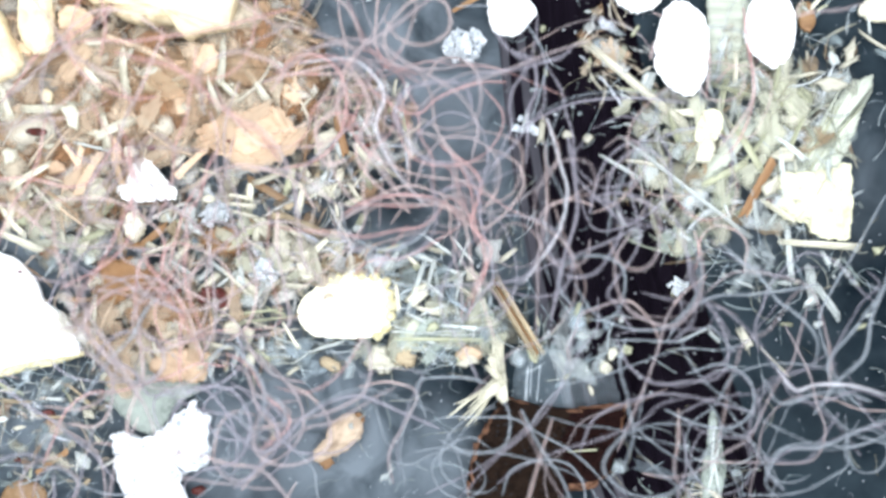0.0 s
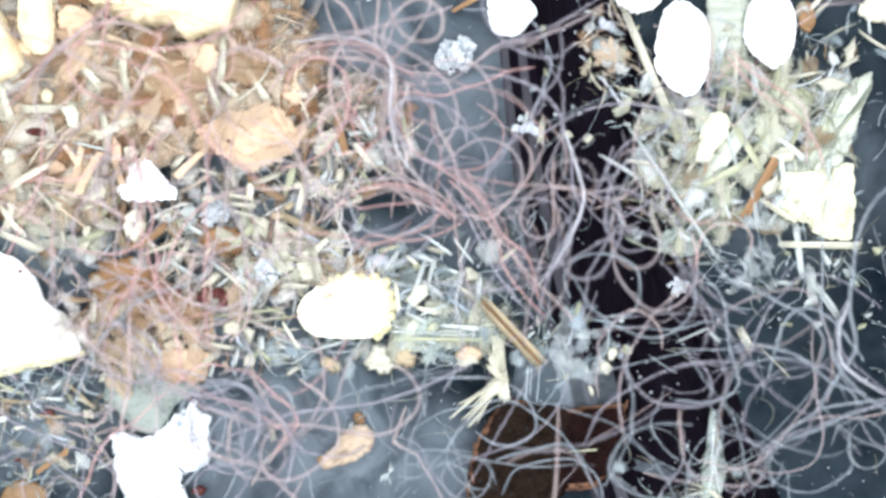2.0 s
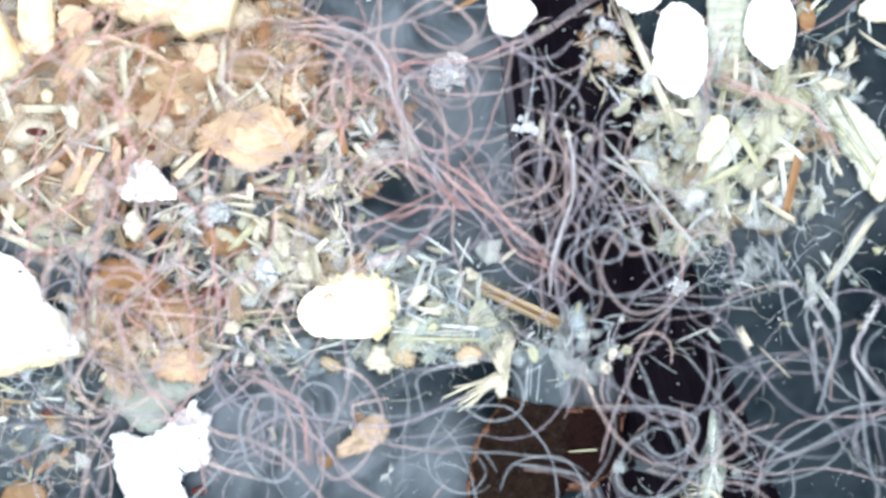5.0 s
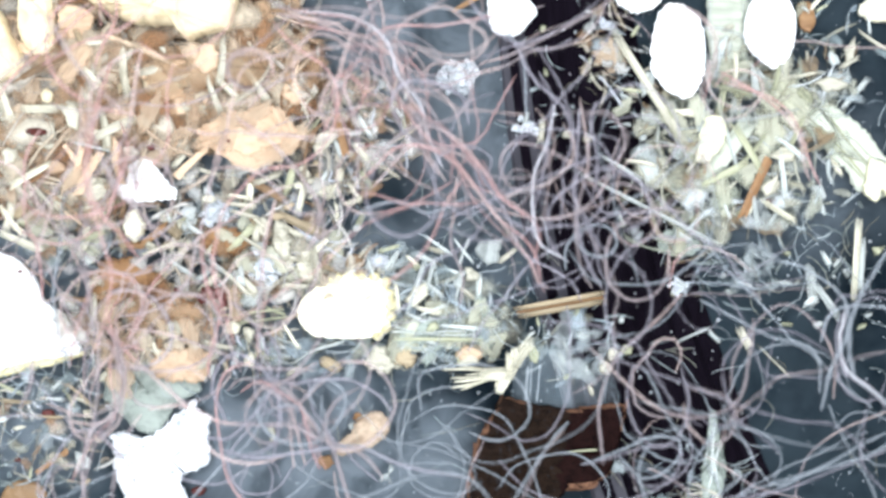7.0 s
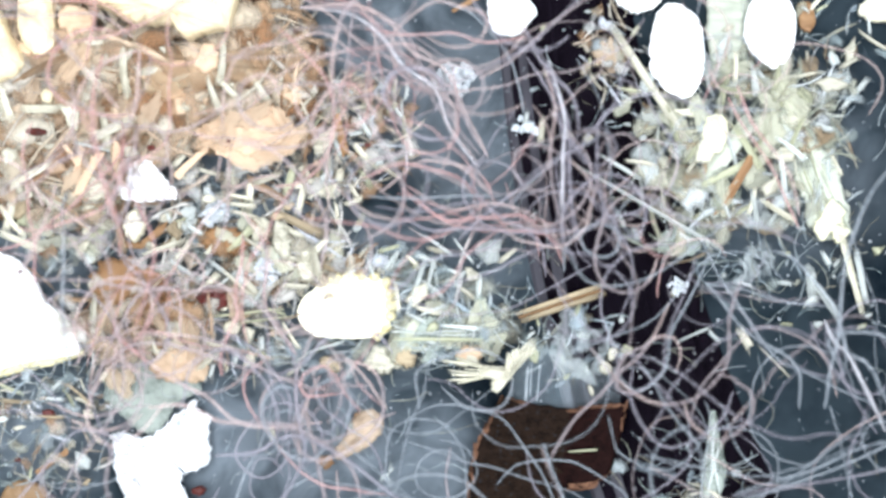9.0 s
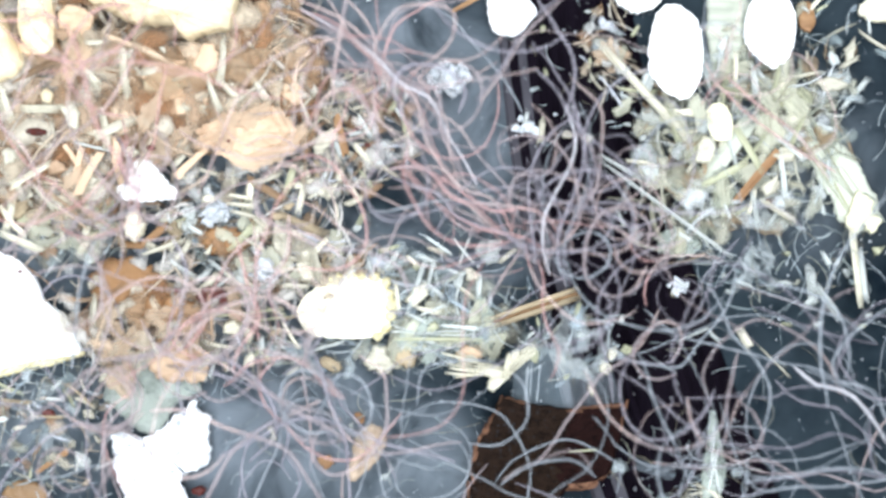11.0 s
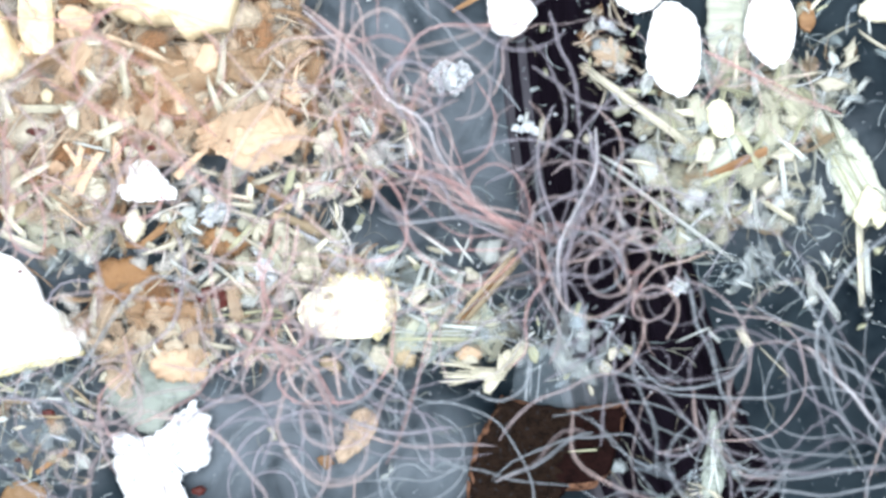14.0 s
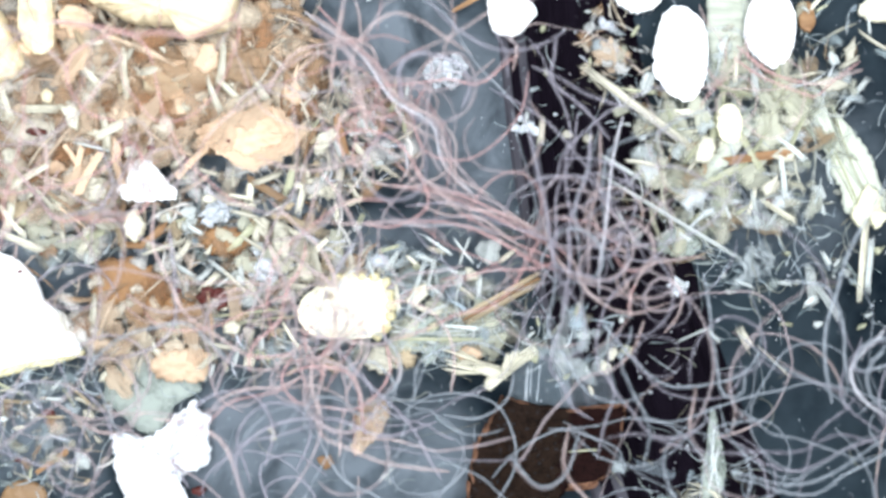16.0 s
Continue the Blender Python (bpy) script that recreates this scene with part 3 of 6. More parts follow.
def bark_plate():
    """A thin slab of dark bark with a worn brown rim, reaching south out of the plan."""
    base = new("bark_plate")
    base.matrix_world = Matrix.Translation(at(965, 800, 0))
    tagged(base, "dark brown bark slab with a worn rusty rim", "bark")
    corners = ((826, 900), (834, 822), (850, 776), (872, 738), (888, 702), (935, 714), (1010, 727), (1050, 722), (1108, 716), (1100, 760), (1078, 838), (1050, 856), (1000, 866), (975, 905))
    ring = []
    rng = random.Random(8)
    for (u0, v0), (u1, v1) in zip(corners, corners[1:] + corners[:1]):
        for k in range(9):
            f = k / 9
            ring.append(Vector((u0 + (u1 - u0) * f + rng.uniform(-2, 2), v0 + (v1 - v0) * f + rng.uniform(-2.2, 2.2))))
    mid = Vector((962, 808))
    verts, faces, picks = [], [], []
    levels = ((1.0, 0.1), (1.02, 0.5), (0.985, 1.0), (0.955, 1.0), (0.8, 0.96), (0.55, 1.0), (0.28, 0.97))
    n = len(ring)
    o = at(965, 800, 0)
    for s, z in levels:
        for q in ring:
            w = mid + (q - mid) * s
            d = noise.noise(Vector((w.x / 9, w.y / 9, 2))) * 0.07 + noise.noise(Vector((w.x / 30, w.y / 30, 5))) * 0.08
            verts.append(at(w.x, w.y, z * 1.1 + d * z) - o)
    for j in range(len(levels) - 1):
        for k in range(n):
            faces.append((j * n + (k + 1) % n, j * n + k, (j + 1) * n + k, (j + 1) * n + (k + 1) % n))
            # the outer bark has come off along the east side
            w = mid + (ring[k] - mid) * levels[j][0]
            picks.append(1 if w.x + 0.12 * (w.y - 800) > 1004 else 0)
    verts.append(at(mid.x, mid.y, 1.1) - o)
    for k in range(n):
        faces.append(((len(levels) - 1) * n + (k + 1) % n, (len(levels) - 1) * n + k, len(verts) - 1))
        picks.append(0)
    slab = new("slab", mesh_of("slab", verts, faces, [BARK, BARK_RED], picks=picks))
    slab.parent = base
    # crumbling rim: many short rusty crumbs along the worn edges
    for k, (a, b, w) in enumerate(((0, 1, 8), (1, 2, 10), (2, 3, 9), (3, 4, 5), (4, 5, 3), (6, 7, 6), (7, 8, 9), (8, 9, 4), (10, 11, 4), (11, 12, 13))):
        (u0, v0), (u1, v1) = corners[a], corners[b]
        run = math.hypot(u1 - u0, v1 - v0)
        crumbs_on = max(2, int(run / 14))
        for i in range(crumbs_on):
            f = (i + rng.uniform(0.25, 0.75)) / crumbs_on
            me = sliver_mesh("worn_rim", run / crumbs_on * rng.uniform(0.9, 1.6), w * rng.uniform(0.5, 1.35), 10, BARK_RIM, random.Random(40 + k * 20 + i), split=0.2)
            ob = new("worn_rim", me)
            ob.parent = base
            turn = math.degrees(math.atan2(v0 - v1, u1 - u0)) + rng.uniform(-16, 16)
            ob.matrix_basis = Matrix.Translation(at(u0 + (u1 - u0) * f + rng.gauss(0, 1.5), v0 + (v1 - v0) * f + rng.gauss(0, 1.5), 0.88) - o) @ pose(0, 0, 0, 0, 0, turn)
            tagged(ob, "rusty worn rim")


bark_plate()

# ---- flakes and films lying flat ----
FILM_SCRAP = slab("film_scrap", "clear crinkled plastic film scrap tucked under the bark", "film", ((912, 640), (930, 618), (962, 612), (1004, 640), (1014, 724), (960, 722), (905, 708)), 0.1, FILM, z=0.5, ragged=2.0, dome=0.0, rough=0.3, soft=False)
slab("film_scrap", "clear plastic film scrap beside the bark", "film", ((985, 652), (1040, 632), (1084, 650), (1100, 712), (996, 724)), 0.1, FILM, z=0.3, ragged=3.0, dome=0.0, rough=0.3, soft=False)
for k in range(7):
    sliver("dark umber root fibre in the litter", 24 + 9 * k, 146 - 5 * k, 70 + 8 * k, 118 - 3 * k, 6 + k % 3 * 3, UMBER, 2.6 + 0.05 * k)
lump("wood_flake", "amber translucent wood flake with torn edges", "wood flake", 232, 512, (66, 52, 50, 56, 62, 70, 74, 60, 44, 46, 60, 70), 0.25, FLAKE_AMBER, z=0.9, ragged=0.15, square=6)
lump("wood_flake", "amber translucent wood flake with torn edges", "wood flake", 300, 545, (52, 40, 34, 30, 32, 40, 46, 40, 36, 34, 36, 44), 0.25, FLAKE_AMBER, z=0.6, ragged=0.15, square=6)
lump("seed_husk", "dark red shiny seed husk", "seed husk", 380, 527, (27, 24, 20, 18, 22, 27, 30, 26, 20, 20, 24, 27), 0.7, SEED, z=0.8, ragged=0.12)
slab("wood_flake", "brown translucent wood flake", "wood flake", ((272, 96), (305, 84), (350, 88), (400, 96), (470, 82), (488, 118), (440, 150), (395, 140), (350, 164), (300, 142)), 0.1, FLAKE_BROWN, z=1.8, ragged=5.0, dome=0.0, rough=0.02, soft=False)
slab("wood_flake", "brown translucent wood flake", "wood flake", ((250, 120), (300, 100), (340, 120), (330, 170), (280, 178)), 0.1, FLAKE_BROWN, z=1.7, ragged=5.0, dome=0.0, rough=0.02, soft=False)
slab("wood_flake", "large sage-grey translucent flake", "wood flake", ((185, 668), (215, 640), (300, 622), (345, 648), (358, 690), (312, 718), (282, 768), (240, 762), (214, 735), (184, 704)), 0.15, FLAKE_SAGE, z=0.35, ragged=3.0, dome=0.0, rough=0.03, soft=False)
lump("wood_flake", "peach soft wood flake", "wood flake", 318, 640, (56, 40, 28, 26, 28, 40, 50, 46, 40, 36, 40, 48), 0.4, PEACH, z=0.7, ragged=0.14, square=4)
lump("wood_flake", "umber translucent wood flake", "wood flake", 42, 880, (44, 38, 34, 30, 32, 36, 40, 38, 36, 36, 38, 42), 0.3, UMBER, z=0.2, ragged=0.08)
lump("wood_flake", "tan wood flake with a dark core", "wood flake", 400, 428, (44, 34, 28, 26, 30, 38, 44, 36, 28, 26, 28, 36), 0.25, FLAKE_AMBER, z=0.7, ragged=0.15, square=6)
lump("wood_chip", "ivory rounded wood chip", "wood chip", 166, 342, (34, 28, 22, 22, 26, 34, 32, 24, 20, 22, 26, 30), 0.8, IVORY, z=0.7, turn=12, ragged=0.08)
lump("wood_chip", "pale yellow soft wood chip", "wood chip", 240, 398, (20, 18, 20, 28, 24, 18, 18, 20, 26, 30, 24, 20), 0.8, CREAM, z=0.6, ragged=0.1)
lump("wood_chip", "pale ivory splintered chip", "wood chip", 545, 470, (22, 20, 24, 38, 26, 20, 20, 22, 26, 34, 26, 22), 0.7, IVORY, z=0.5, ragged=0.15)
lump("wood_chip", "pale ivory splintered chip", "wood chip", 500, 425, (20, 18, 26, 38, 26, 18, 18, 20, 24, 36, 26, 20), 0.7, IVORY, z=0.6, ragged=0.15, turn=10)
lump("wood_chip", "ivory torn chip beside a tan crumb", "wood chip", 674, 640, (26, 20, 22, 34, 28, 24, 30, 24, 18, 22, 26, 24), 0.5, IVORY, z=0.15, ragged=0.2)
lump("wood_chip", "tan torn wood crumb", "wood chip", 714, 634, (24, 20, 18, 20, 18, 16, 18, 18, 16, 16, 20, 22), 0.5, TAN, z=0.2, ragged=0.2)
lump("wood_chip", "tan wood chip lying flat", "wood chip", 586, 645, (22, 18, 12, 11, 13, 18, 22, 18, 12, 11, 13, 18), 0.4, TAN, z=0.05, ragged=0.05, turn=-25)
lump("wood_chip", "amber rounded wood crumb", "wood chip", 832, 624, (26, 20, 16, 14, 16, 20, 26, 20, 18, 18, 20, 24), 0.5, PEACH, z=0.2, ragged=0.12, turn=14)
lump("wood_chip", "tan crumpled chip with pale fibres", "wood chip", 1080, 100, (36, 28, 26, 32, 28, 30, 34, 28, 26, 28, 32, 36), 0.3, FLAKE_PEACH, z=0.4, ragged=0.25)
lump("wood_chip", "cream wood chip with worn rim", "wood chip", 1560, 18, (44, 34, 24, 20, 24, 32, 42, 34, 26, 22, 26, 36), 0.8, CREAM, z=0.2, ragged=0.1)
lump("wood_flake", "pale green leafy flake with torn fibres", "leaf flake", 1230, 320, (60, 40, 28, 26, 32, 46, 58, 44, 32, 28, 36, 50), 0.15, FLAKE_SAGE, z=0.4, ragged=0.2, turn=25, square=6)
lump("wood_flake", "pale green leafy flake", "leaf flake", 1290, 60, (26, 40, 70, 84, 60, 30, 24, 34, 66, 90, 60, 34), 0.15, FLAKE_LEAF, z=0.3, ragged=0.08, square=6)
lump("wood_flake", "brownish translucent wood flake", "wood flake", 1200, 430, (40, 34, 28, 26, 30, 36, 38, 32, 26, 26, 30, 36), 0.15, FLAKE_SAGE, z=0.4, ragged=0.15, square=6)
lump("wood_flake", "pale crumpled fibre flake", "wood flake", 790, 600, (90, 40, 20, 18, 20, 44, 100, 40, 20, 18, 20, 40), 0.15, FLAKE_SAGE, z=0.2, ragged=0.15, square=6)
lump("wood_flake", "rounded umber cork crumb", "wood flake", 626, 465, (20, 18, 16, 15, 16, 18, 18, 16, 14, 14, 16, 18), 0.5, UMBER, z=0.3, ragged=0.12)
lump("seed_husk", "small dark red seed husk", "seed husk", 66, 234, (19, 11, 8, 7, 9, 13, 18, 11, 8, 8, 9, 13), 0.4, SEED, z=1.5, ragged=0.1)
lump("seed_husk", "small dark red seed crumb", "seed husk", 1376, 399, (9, 8, 8, 9, 8, 8, 9, 8, 8, 9, 8, 8), 0.4, AMBER, z=0.05, ragged=0.25)


def add_part(name, thing, label, ob):
    """Makes a built piece a part of the thing, where it lies."""
    ob.name = name
    ob.data.name = name
    for key in ("category", "group"):
        if key in ob:
            del ob[key]
    at_world = ob.matrix_basis.copy()
    ob.parent = thing
    ob.matrix_basis = thing.matrix_basis.inverted() @ at_world
    return tagged(ob, label)


knob_rng = random.Random(91)
for u, v, r in ((622, 487, 11), (640, 490, 8), (600, 491, 8), (664, 492, 10), (682, 502, 11), (690, 520, 10), (692, 540, 12), (690, 560, 10), (682, 580, 11), (668, 594, 10), (586, 496, 7)):
    k = [r * knob_rng.uniform(0.8, 1.15) for _ in range(8)]
    add_part("knob", CREAM_PELLET, "yellowish crumbly knob", lump("knob", "", "", u, v, k, 0.55, YELLOW_CREAM, z=0.25, steps=24, rings=5, dome=0.9, ragged=0.06))
add_part("worn_edge", CHALK_SHARD, "yellowed worn lower edge", slab("worn_edge", "", "", ((-30, 655), (0, 648), (60, 634), (132, 622), (148, 618), (150, 628), (100, 645), (40, 659), (-30, 674)), 0.5, YELLOW_CREAM, ragged=1.5, dome=0.1))
# film folds as thin slivers; their bright highlights are put into the pale colour
for k, (u0, v0, u1, v1, w) in enumerate(((934, 650, 930, 714, 6), (941, 640, 938, 700, 3), (956, 646, 950, 708, 4))):
    add_part("fold", FILM_SCRAP, "fold of film with a painted highlight", sliver("", u0, v0, u1, v1, w, FOLD_HIGHLIGHT, 0.7, category=""))

# ---- single slivers that stand out ----
PALE = "pale ivory wood sliver"
sliver("pale sage straw sliver", 1290, 120, 1240, 330, 17, SAGE, 0.6, 0.6)
sliver("broad pale leafy straw among the litter", 1328, 212, 1232, 338, 36, FLAKE_LEAF, 0.9, 0.7, thick=5)
sliver("chalky white straw splinter", 1062, 275, 1140, 320, 10, CHALK, 0.7, 0.5)
sliver("short ivory block sliver lying on the black strip", 960, 210, 956, 255, 15, IVORY, 0.2)
sliver("small ivory straw crumb", 1310, 585, 1328, 618, 18, IVORY, 0.1)
sliver("thin ivory straw needle", 1340, 610, 1398, 668, 4, IVORY, 0.1)
sliver("chalky needle on the dark strip", 1196, 606, 1256, 580, 6, CHALK, 0.2)
sliver("chalky white straw splinter", 1488, 195, 1535, 140, 12, CHALK, 0.2)
sliver("chalky white straw splinter", 1432, 476, 1440, 545, 20, CHALK, 0.3)
sliver("small white straw sliver", 934, 195, 925, 235, 9, CHALK, 0.2)
sliver("short ivory straw stub", 1205, 500, 1190, 520, 12, IVORY, 0.2)
sliver("amber-brown narrow wood splinter", 806, 18, 846, -6, 12, AMBER, 0.3)
sliver("amber splinter beside pale straws", 596, 210, 612, 275, 16, AMBER, 1.0)
sliver("flat tan wood splinter", 490, 378, 572, 415, 22, TAN, 0.7)
sliver(PALE, 528, 376, 540, 322, 15, IVORY, 0.8)
sliver(PALE, 585, 460, 608, 428, 13, IVORY, 0.6)
sliver("long chalky straw splinter", 722, 552, 752, 462, 10, CHALK, 0.6)
sliver("chalky white straw splinter", 690, 480, 704, 446, 9, CHALK, 0.5)
sliver("amber narrow wood splinter", 216, 432, 258, 436, 14, AMBER, 0.6)
sliver("amber narrow wood splinter", 255, 430, 296, 400, 16, AMBER, 0.7)
sliver("long pale needle over the chips", 250, 452, 330, 424, 9, IVORY, 1.2)
sliver("amber narrow wood splinter", 66, 836, 120, 798, 12, AMBER, 0.8)
sliver("long thin ivory needle", 410, 312, 465, 296, 5, CHALK, 1.0)
sliver("long thin white needle", 130, 252, 205, 270, 6, CHALK, 1.6)
sliver("short amber wood splinter", 470, 40, 490, 80, 26, AMBER, 1.0)
sliver("umber splinter among chips", 440, 318, 500, 352, 16, UMBER, 0.8)
sliver("thin chalky needle across the bark", 1005, 800, 1058, 796, 4, SAGE, 1.5)
sliver("bluish clear film splinter", 1125, 822, 1190, 842, 22, FILM, 0.3)
sliver("pale straw against the chip heap", 500, 55, 440, 125, 9, IVORY, 1.4)
sliver("chalky white straw stub", 1092, 372, 1106, 404, 9, CHALK, 0.4)


slab("straw_stalk", "pale green-white split stalk on the dark strip", "straw stalk", ((1256, 728), (1268, 738), (1278, 790), (1284, 842), (1272, 876), (1246, 882), (1240, 840), (1249, 790)), 0.2, FLAKE_SAGE, z=0.6, ragged=3.2, dome=0.2, rough=0.03)
sliver("white fibre along a split stalk", 1264, 745, 1258, 840, 7, CHALK, 0.9)
sliver("white fibre along a split stalk", 1256, 770, 1272, 868, 5, CHALK, 0.95)
sliver("white fibre along a split stalk", 1272, 790, 1252, 872, 6, CHALK, 0.9)

# pale and white ones over the heap and in the loose litter
IV, CH, SG = "pale ivory wood sliver on the heap", "chalk-white straw sliver on the litter", "sage straw sliver on the litter"
for u0, v0, u1, v1, w in ((0, 266, 44, 261, 10), (92, 210, 96, 282, 12), (535, 196, 560, 156, 14), (625, 254, 652, 284, 13), (0, 412, 70, 442, 16), (168, 525, 164, 572, 15), (395, 478, 440, 522, 9), (402, 345, 442, 351, 8), (405, 361, 452, 366, 9), (410, 374, 456, 386, 8), (448, 384, 472, 408, 7), (552, 440, 564, 492, 18), (596, 324, 580, 352, 8), (572, 328, 592, 352, 7), (430, 420, 470, 446, 9), (700, 500, 706, 552, 9), (500, 505, 545, 508, 10), (486, 82, 512, 64, 8), (60, 330, 96, 372, 10), (20, 300, 40, 350, 16), (120, 320, 128, 352, 9), (350, 655, 378, 630, 14)):
    sliver(IV, u0, v0, u1, v1, w, IVORY, 1.35, 1.2, group="heap slivers")
for u0, v0, u1, v1, w in ((20, 244, 52, 282, 9), (634, 204, 656, 242, 10), (556, 318, 559, 352, 5), (650, 458, 662, 492, 7), (702, 448, 680, 478, 8), (770, 455, 755, 512, 8), (296, 378, 300, 394, 6), (322, 396, 330, 408, 12), (300, 462, 345, 490, 9), (372, 462, 420, 500, 8), (380, 512, 420, 480, 7), (446, 545, 470, 500, 8), (422, 618, 414, 648, 9), (620, 748, 622, 760, 10), (1332, 120, 1338, 166, 15), (1276, 202, 1306, 300, 8), (1380, 268, 1390, 346, 12), (1330, 340, 1342, 402, 10), (1455, 448, 1470, 472, 12), (1440, 500, 1484, 562, 15), (1198, 412, 1222, 426, 9), (1534, 8, 1540, 60, 6), (1424, 540, 1440, 528, 14), (92, 690, 108, 676, 9), (80, 705, 110, 708, 9), (720, 555, 752, 570, 8), (780, 576, 850, 582, 8), (740, 560, 790, 540, 7), (1196, 498, 1216, 508, 9)):
    sliver(CH, u0, v0, u1, v1, w, CHALK, 1.1, 1.0, group="litter slivers")
for u0, v0, u1, v1, w in ((1180, 190, 1206, 266, 14), (1240, 330, 1320, 290, 16), (1345, 300, 1300, 220, 14), (1210, 290, 1250, 240, 12), (1420, 210, 1390, 280, 12), (1260, 150, 1330, 170, 10), (700, 600, 850, 602, 9), (410, 440, 450, 400, 18), (380, 560, 500, 548, 6), (400, 575, 520, 560, 5)):
    sliver(SG, u0, v0, u1, v1, w, SAGE, 1.1, 0.9, group="litter slivers")
slab("wood_chip", "ivory torn wood chip on the heap", "wood chip", ((555, 262), (565, 240), (592, 228), (596, 244), (580, 262), (562, 276)), 0.3, IVORY, z=1.1, ragged=2.5, dome=0.1)
slab("wood_chip", "tan soft wood chip behind cream chunks", "wood chip", ((108, 20), (140, 12), (168, 30), (160, 62), (134, 76), (112, 60)), 0.6, PEACH, z=1.0, ragged=3, dome=0.2)
slab("wood_chip", "small cream wood chip on the heap", "wood chip", ((74, 165), (86, 158), (96, 168), (92, 182), (78, 180)), 0.4, PALE_WOOD, z=1.6, ragged=2, dome=0.2)
slab("wood_chip", "chalk-white soft chip on the dish floor", "wood chip", ((1434, 332), (1452, 328), (1460, 348), (1448, 362), (1436, 352)), 0.4, CHALK, z=0.3, ragged=2, dome=0.2)
slab("wood_chip", "amber wood chip by a white pellet", "wood chip", ((1412, 8), (1432, 4), (1442, 40), (1430, 60), (1414, 44)), 0.3, AMBER, z=0.4, ragged=2, dome=0.1)
slab("wood_chip", "small amber wood crumb", "wood chip", ((562, 812), (580, 806), (592, 818), (576, 828)), 0.3, AMBER, z=0.4, ragged=2.5, dome=0.1)
slab("wood_chip", "small amber wood crumb beside a chip", "wood chip", ((626, 736), (640, 730), (646, 746), (632, 750)), 0.3, AMBER, z=0.3, ragged=2.5, dome=0.1)
slab("wood_chip", "ivory curled wood crumb", "wood chip", ((474, 756), (486, 756), (490, 776), (480, 782), (482, 768)), 0.3, IVORY, z=0.2, ragged=1.5, dome=0.1)


def fibre_bundle(label, u, v, ends, mat, z=0.8):
    """Split fibres that fan out of one torn root; each end is (u, v, width) and splits into finer strands."""
    rng = random.Random(int(u + v))
    strands = []
    for eu, ev, w in ends:
        if w > 12:
            strands.append((eu, ev, w))
        for _ in range(3):
            f = rng.uniform(0.7, 1.1)
            strands.append((u + (eu - u) * f + rng.gauss(0, 5), v + (ev - v) * f + rng.gauss(0, 5), max(2.2, w * rng.uniform(0.25, 0.5))))
    base = new("fibre_bundle")
    o = at(u, v, z)
    base.matrix_world = Matrix.Translation(o)
    tagged(base, label, "fibre bundle")
    for k, (eu, ev, w) in enumerate(strands):
        SERIAL[0] += 1
        length = math.hypot(eu - u, ev - v)
        ob = new("strand", sliver_mesh("strand", length, w, w * 0.5, mat, random.Random(SERIAL[0]), bend=0.03 * (-1) ** k))
        ob.parent = base
        ob.matrix_basis = Matrix.Translation(at((u + eu) / 2, (v + ev) / 2, z + 0.05 * k) - o) @ pose(0, 0, 0, 0, 0, math.degrees(math.atan2(v - ev, eu - u)))
    return base


fibre_bundle("bluish-white split reed fibres", 740, 590, ((820, 575, 10), (850, 600, 12), (700, 620, 9), (690, 575, 8), (860, 585, 7)), CHALK, 0.3)
fibre_bundle("pale frayed fibres on the dish floor", 550, 622, ((470, 640, 8), (480, 610, 6), (600, 612, 8), (520, 650, 7)), CHALK, 0.2)
fibre_bundle("tiny chalky frayed tuft", 688, 838, ((694, 820, 4), (680, 862, 6), (696, 832, 4), (670, 850, 3)), CHALK, 0.3)
fibre_bundle("frayed ivory tuft under the stalk", 1250, 866, ((1215, 870, 8), (1235, 890, 10), (1270, 885, 10), (1225, 850, 6)), IVORY, 0.4)

# ---- loose litter: slivers, chips and shreds by stretches of the dish ----
LITTER = {"ivory": (IVORY, "ivory wood sliver in the litter"), "chalk": (CHALK, "chalky white straw sliver in litter"), "sage": (SAGE, "sage-coloured straw sliver in litter"), "tan": (TAN, "tan wood sliver in the litter"), "amber": (AMBER, "amber wood sliver in the litter"), "umber": (UMBER, "umber wood sliver in the litter"), "peach": (PEACH, "peach wood shaving in the litter"), "cream": (STRAW, "cream straw sliver in the litter")}


def covered(u, v):
    """Whether a pellet, shard or clump already lies at (u, v)."""
    return any(((u - x) / a) ** 2 + ((v - y) / b) ** 2 < 1 for x, y, a, b in ((610, 545, 105, 78), (10, 550, 165, 130), (260, 325, 70, 55), (285, 815, 115, 115), (445, 245, 100, 62), (905, 15, 60, 65), (1200, 90, 62, 98), (1362, 55, 60, 80), (280, 10, 150, 75), (240, 398, 30, 38)))


